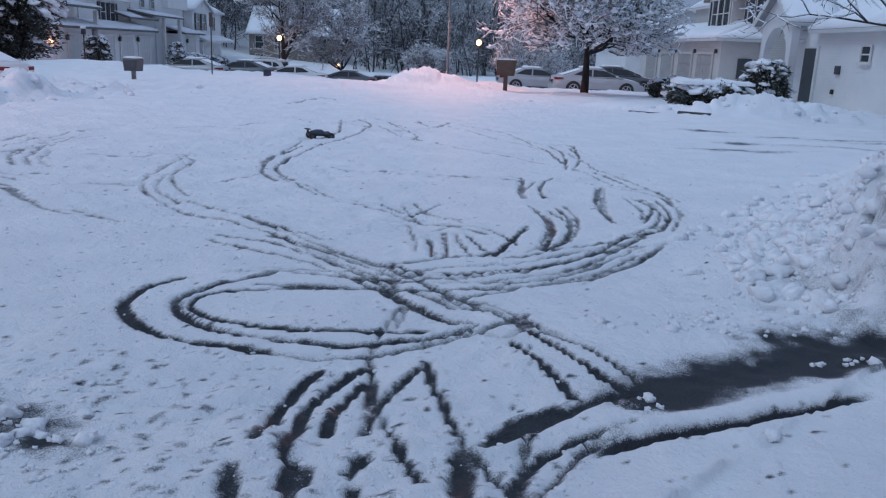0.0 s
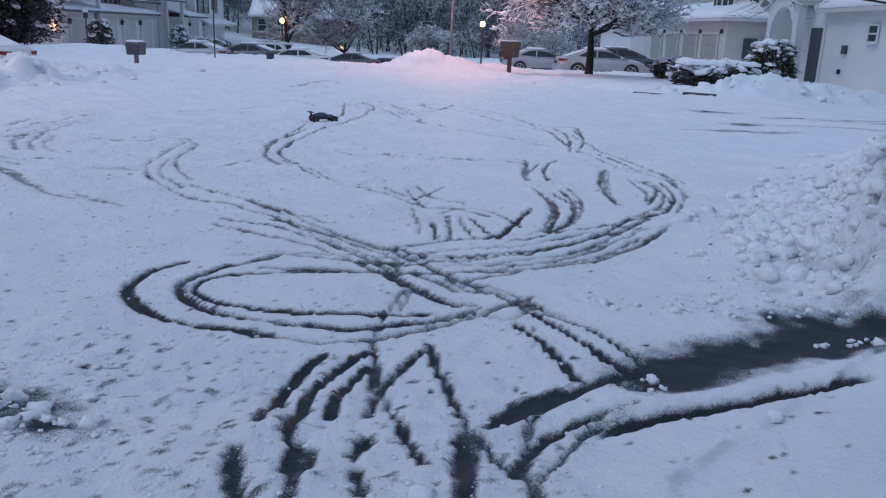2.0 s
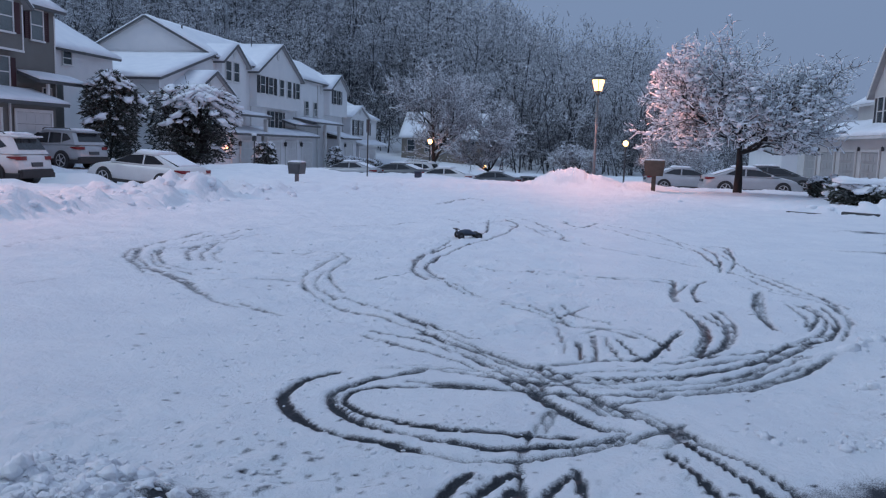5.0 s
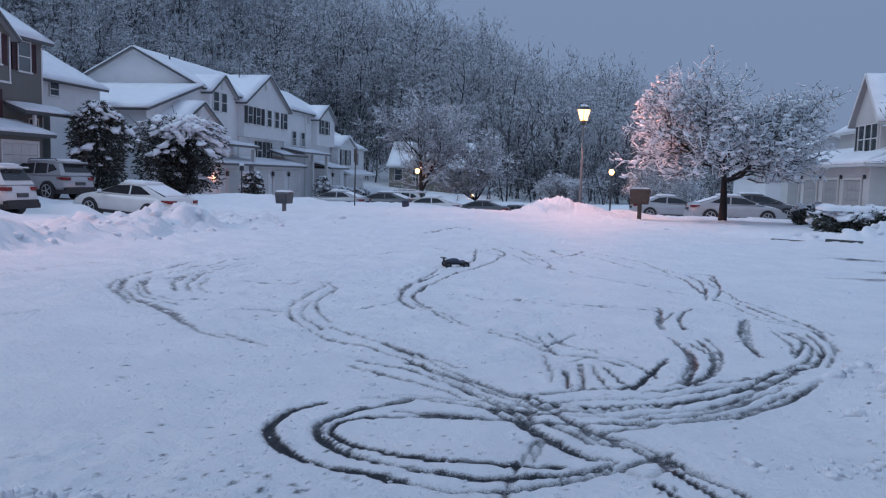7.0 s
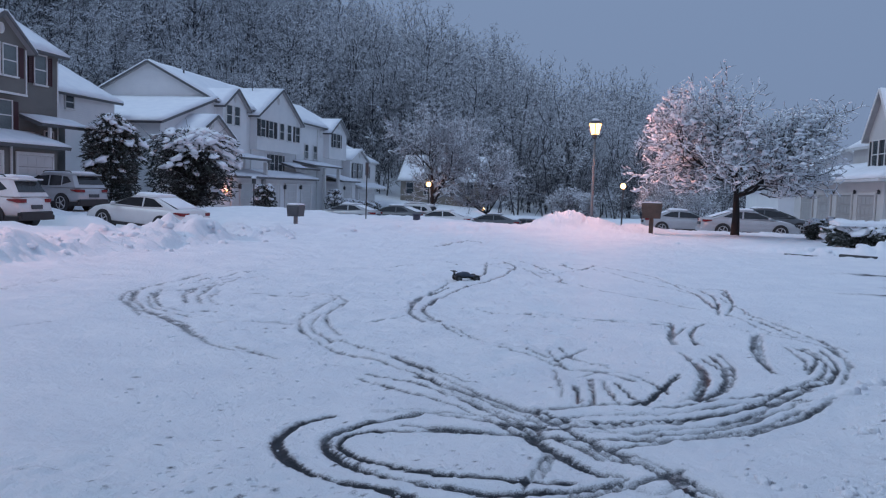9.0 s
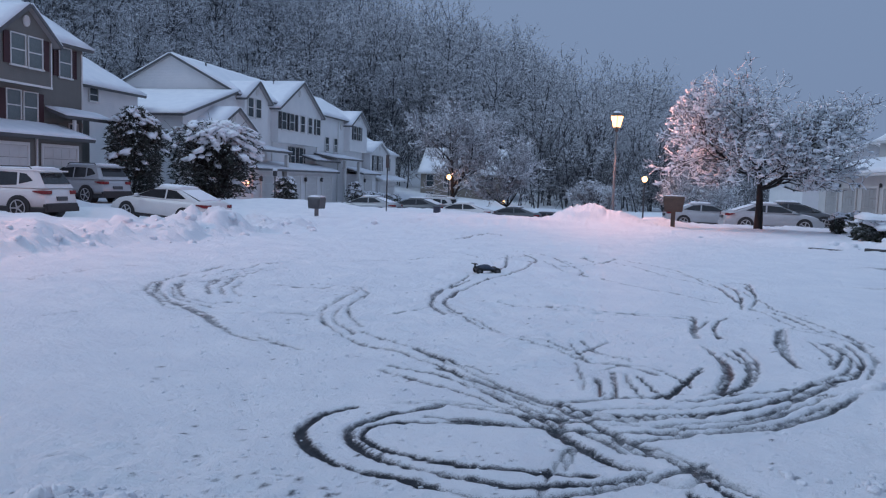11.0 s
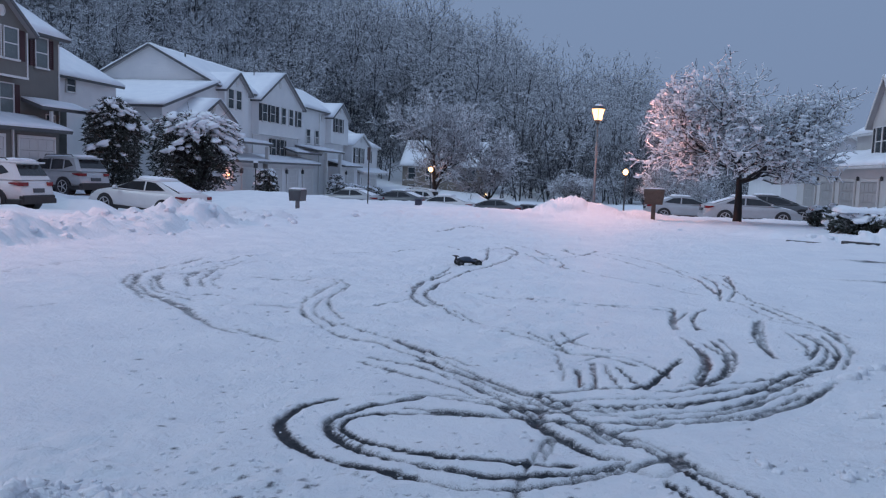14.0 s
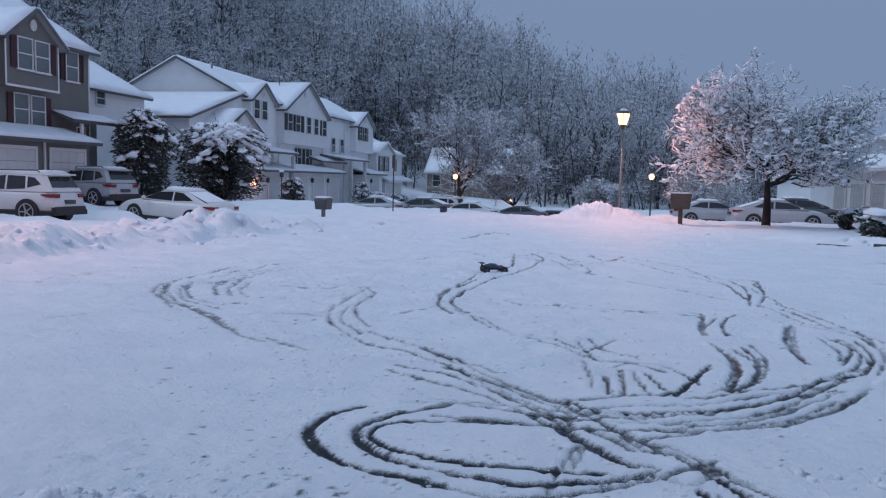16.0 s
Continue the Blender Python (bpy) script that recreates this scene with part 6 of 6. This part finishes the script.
        for wx in ((-1.32, 1.36) if suv else (-1.4, 1.42)):
            R = 0.36 if suv else 0.33
            t = [2 * math.pi * i / 22 for i in range(22)]
            # solid black disc, flush with the side, replaces the hollow wheel well and its shade
            part("wheel_well_disc", Geo().loft([[(wx + (R + 0.07) * math.cos(q), side * yy, R + (R + 0.07) * math.sin(q)) for q in t] for yy in (W * 0.6, W * 1.004)]), PLASTIC, c)
            wheel = part("wheel", Geo().loft([[(k * math.cos(q), side * yy, k * math.sin(q)) for q in t] for k, yy in ((R - 0.1, -0.1), (R - 0.02, -0.11), (R, -0.07), (R, 0.07), (R - 0.02, 0.11), (R - 0.1, 0.115))]), TYRE, c, at=pose(wx, side * (W - 0.1), R))
            part("hub_disc", Geo().tube([(0, side * 0.05, 0), (0, side * 0.1, 0)], [R - 0.1, R - 0.1], 18), PLASTIC, wheel)
            spokes = Geo().tube([(0, side * 0.06, 0), (0, side * 0.122, 0)], [0.07, 0.06], 10)
            for i in range(5):
                q = 2 * math.pi * i / 5
                spokes.tube([(0, side * 0.118, 0), ((R - 0.09) * math.cos(q), side * 0.114, (R - 0.09) * math.sin(q))], [0.028, 0.022], 5)
            spokes.loft([[(k * math.cos(q), side * yy, k * math.sin(q)) for q in t] for k, yy in ((R - 0.11, 0.1), (R - 0.11, 0.117), (R - 0.075, 0.117), (R - 0.075, 0.1))], False)
            part("rim", spokes, RIM, wheel)
    if suv:
        part("rear_screen_spoiler", Geo().box(-2.08, -1.8, -W * 0.66, W * 0.66, H - 0.11, H - 0.06, 0.015), paint, c)
        part("cladding", Geo().box(-L / 2 - 0.02, L / 2 - 0.1, -W * 0.975, W * 0.975, low - 0.03, low + 0.14, 0.03), PLASTIC, c)
    part("bumper", Geo().box(-L / 2 - 0.05, -L / 2 + 0.15, -W * 0.86, W * 0.86, low + 0.04, low + 0.26, 0.04), PLASTIC if suv else paint, c)
    part("number_plate", Geo().box(-L / 2 - 0.075 if not suv else -L / 2 - 0.03, -L / 2 + 0.05, -0.26, 0.26, 0.62, 0.76, 0.005), BOX_GREY, c)
    if suv:
        for side in (-1, 1):
            part("roof_rail", Geo().tube([(-1.6, side * 0.6, H - 0.02), (-1.5, side * 0.6, H + 0.05), (0.0, side * 0.6, H + 0.05), (0.12, side * 0.6, H - 0.02)], [0.02] * 4, 6), IRON, c)
    k = 0.55
    part("roof_snow", Geo().snow((roof[0] - 0.02, -W * k, H - 0.035), (roof[1] - 0.05, -W * k, H - 0.035), (roof[1] - 0.05, W * k, H - 0.035), (roof[0] - 0.02, W * k, H - 0.035), 0.09, 12, 8, seed), SNOW, c, "patchy snow left on the roof", True)
    if not suv:
        part("rear_snow", Geo().snow((-1.95, -0.6, 1.01), (-0.95, -0.56, 1.345), (-0.95, 0.56, 1.345), (-1.95, 0.6, 1.01), 0.035, 8, 8, seed + 4), SNOW, c, smooth=True)
        part("hood_snow", Geo().snow((1.25, -0.62, 0.925), (2.0, -0.6, 0.79), (2.0, 0.6, 0.79), (1.25, 0.62, 0.925), 0.05, 8, 8, seed + 2), SNOW, c, smooth=True)
    return c


car("suv", CAR_WHITE, -20.0, 23.7, -0.18, 180, "white suv with roof rails and snow, parked behind a snow bank", 1)
car("suv", CAR_SILVER, -23.1, 32.2, 0.05, 166, "silver suv with dark glass parked before the garages", 2)
car("sedan", CAR_WHITE, -16.7, 28.8, -0.46, 168, "white sedan with red tail lights parked in ploughed snow", 3, -3.0)
car("sedan", CAR_SILVER, 8.6, 43.2, -0.52, 3, "silver sedan with light snow parked behind the tree", 4)
car("sedan", CAR_GREY, 10.4, 46.6, -0.45, 0, "grey sedan half hidden behind another car", 5)
car("sedan", CAR_SILVER, 6.2, 49.6, -0.75, 4, "pale sedan with dark windows dusted with snow", 6)
car("sedan", CAR_SILVER, -16.0, 53.6, -1.15, 172, "snow-dusted silver sedan down the street", 7)
car("sedan", CAR_GREY, -13.0, 55.4, -1.2, 170, "snow-dusted grey sedan down the street", 8)
car("sedan", CAR_WHITE, -9.7, 55.2, -1.4, 175, "white sedan showing above the snow bank", 9)
car("suv", CAR_WHITE, -13.0, 60.6, -1.45, 170, "snow-covered white suv down the street", 13)
car("sedan", CAR_GREY, -6.8, 61.5, -1.75, 175, "dark sedan far down the street under snow", 10)
car("sedan", CAR_GREY, -4.4, 63.5, -2.1, 175, "dark sedan far down the street under snow", 11)
car("sedan", CAR_GREY, -2.6, 64.5, -2.2, 175, "dark sedan far down the street under snow", 12)

# ---- toy car on the snow ----
TX, TY = -1.85, 13.35
toy = thing("toy_car", "dark radio-controlled toy buggy with knobbly tyres on snow", "toy car", pose(TX, TY, height(TX, TY), 0, 0, 22))
part("chassis", Geo().loft([[(-0.19, -0.05, 0.05), (0.2, -0.04, 0.055), (0.2, 0.04, 0.055), (-0.19, 0.05, 0.05)], [(-0.2, -0.07, 0.075), (0.23, -0.05, 0.085), (0.23, 0.05, 0.085), (-0.2, 0.07, 0.075)]]), PLASTIC, toy)
part("shell", Geo().loft([[(px, -w, 0.08), (px, -w * 0.9, h * 0.75), (px, -w * 0.5, h), (px, w * 0.5, h), (px, w * 0.9, h * 0.75), (px, w, 0.08)] for px, w, h in
                          ((-0.2, 0.06, 0.1), (-0.15, 0.075, 0.135), (-0.05, 0.075, 0.16), (0.03, 0.07, 0.155), (0.1, 0.06, 0.11), (0.2, 0.045, 0.095), (0.24, 0.02, 0.085))]), TOY_BLUE, toy, smooth=True)
part("spoiler", Geo().box(-0.25, -0.17, -0.1, 0.1, 0.165, 0.173, 0.003), PLASTIC, toy)
for s in (-1, 1):
    part("spoiler_stay", Geo().box(-0.21, -0.195, s * 0.04 - 0.004, s * 0.04 + 0.004, 0.1, 0.166), PLASTIC, toy)
    for px in (-0.15, 0.16):
        t = [2 * math.pi * i / 16 for i in range(16)]
        w = part("wheel", Geo().loft([[((k + 0.004 * (i % 2)) * math.cos(q), yy, (k + 0.004 * (i % 2)) * math.sin(q)) for i, q in enumerate(t)] for k, yy in ((0.045, -0.035), (0.056, -0.028), (0.056, 0.028), (0.045, 0.035))]), TYRE, toy, at=pose(px, s * 0.115, 0.056))
        part("rim", Geo().tube([(0, -0.037, 0), (0, 0.037, 0)], [0.026, 0.026], 10), IRON, w)

# ---- kerb, clods, crumbs ----
kerb = tagged(new("kerb"), "wet concrete kerb showing through the snow", "kerb", kind="structure")
for k in range(3):
    a, b = Vector((5.8, 23.42)), Vector((7.6, 22.2))
    p = a.lerp(b, (k + 0.5) / 3)
    part("kerb_stone", shared("kerb", lambda: Geo().box(-0.46, 0.46, -0.08, 0.08, -0.1, 0.1, 0.02).mesh("kerb_stone", CONCRETE)), None, kerb, at=pose(p.x, p.y, height(p.x, p.y) - 0.07 - 0.08 * (k == 1), 0, 0, -32.5))

clod_rng = np.random.RandomState(12)
cx, cy = clod_rng.uniform(-14, 13, 60000), 2 + 32 * clod_rng.rand(60000) ** 1.3
cs = outside(cx, cy)
keep = (cs > -0.9) & (cs < 2.2) & (clod_rng.rand(60000) < np.where(cs < 0, np.exp(cs * 4) * 0.5, 0.6) * (1 - 0.85 * step(20, 25, cy))) & ~((cy < 4.3) & (cx > -1) & (cs > 0)) & (np.hypot(cx, cy) < 27) & (((cx > -5) & (cy < 15)) | (clod_rng.rand(60000) < 0.12)) & ~((cy < 4.75) & (cx > 0.6) & (clod_rng.rand(60000) < 0.97))
cx, cy, cs = cx[keep][:1700], cy[keep][:1700], cs[keep][:1700]
ex = clod_rng.rand(len(cx), 1) ** 3
far = (np.hypot(cx, cy) / 22)[:, None]
size = np.concatenate([0.018 + 0.085 * ex, 0.016 + 0.07 * ex, 0.013 + 0.05 * ex], 1) * (0.55 + far)
pos = np.array([(x, y, height(x, y)) for x, y in zip(cx, cy)]) + np.array([0, 0, 1]) * size[:, 2:3] * 0.05
tagged(new("snow_clods", array_mesh("snow_clods", *lumps(clod_rng, pos, size, 0.19, 2, 12), [SNOW])), "broken clods of ploughed snow along the banks", "snow", kind="stuff")
n = 420
cx, cy = clod_rng.normal(-2.0, 0.33, n), clod_rng.normal(2.85, 0.24, n)
ex = clod_rng.rand(n, 1) ** 4
size = np.concatenate([0.01 + 0.055 * ex, 0.01 + 0.04 * ex, 0.008 + 0.03 * ex], 1)
pos = np.array([(x, y, height(x, y)) for x, y in zip(cx, cy)])
tagged(new("heap_clods", array_mesh("heap_clods", *lumps(clod_rng, pos, size, 0.3, 2, 11), [SNOW])), "clods of snow and slush heaped beside the drive", "snow", kind="stuff")
n = 3000
cx, cy = clod_rng.normal(3.5, 1.0, n), clod_rng.normal(6.3, 1.4, n)
ok = (outside(cx, cy) > -0.25 - 0.9 * clod_rng.rand(n) ** 2) & (cy > 4.6)
cx = np.concatenate([cx[ok], clod_rng.normal(1.07, 0.06, 7), clod_rng.normal(2.25, 0.1, 9), clod_rng.normal(1.7, 0.35, 60)])
cy = np.concatenate([cy[ok], clod_rng.normal(3.4, 0.05, 7), clod_rng.normal(3.98, 0.03, 9), clod_rng.normal(4.45, 0.1, 60)])
ex = clod_rng.rand(len(cx), 1) ** 3.5
ex[-76:] *= 0.3
size = np.concatenate([0.014 + 0.085 * ex, 0.012 + 0.065 * ex, 0.012 + 0.055 * ex], 1)
pos = np.array([(x, y, height(x, y)) for x, y in zip(cx, cy)]) + np.array([0, 0, 1]) * size[:, 2:3] * 0.05
tagged(new("pile_clods", array_mesh("pile_clods", *lumps(clod_rng, pos, size, 0.22, 2, 14), [SNOW])), "rubble of ploughed snow on the pile by the kerb", "snow", kind="stuff")
n = 7500
cy = 1.9 + 11 * clod_rng.rand(n) ** 2.3
cx = clod_rng.uniform(-0.62, 0.62, n) * cy + clod_rng.normal(0, 0.3, n)
bare_at = BARE[np.clip(np.searchsorted(GY, cy), 0, ny - 1), np.clip(np.searchsorted(GX, cx), 0, nx - 1)]
ok = (outside(cx, cy) < -0.1) & ~((cy < 4.75) & (cx > 0.7)) & ((bare_at < 0.25) | (clod_rng.rand(n) < 0.12))
cx, cy = cx[ok], cy[ok]
ex = clod_rng.rand(len(cx), 1) ** 4
size = (0.0035 + 0.012 * ex) * np.array([[1.3, 1.0, 0.55]]) * (0.8 + 0.07 * cy[:, None])
pos = np.array([(x, y, height(x, y)) for x, y in zip(cx, cy)]) + np.array([0, 0, 1]) * size[:, 2:3] * 0.15
tagged(new("snow_crumbs", array_mesh("snow_crumbs", *lumps(clod_rng, pos, size, 0.12), [SNOW])), "small crumbs of snow thrown over the court", "snow", kind="stuff")
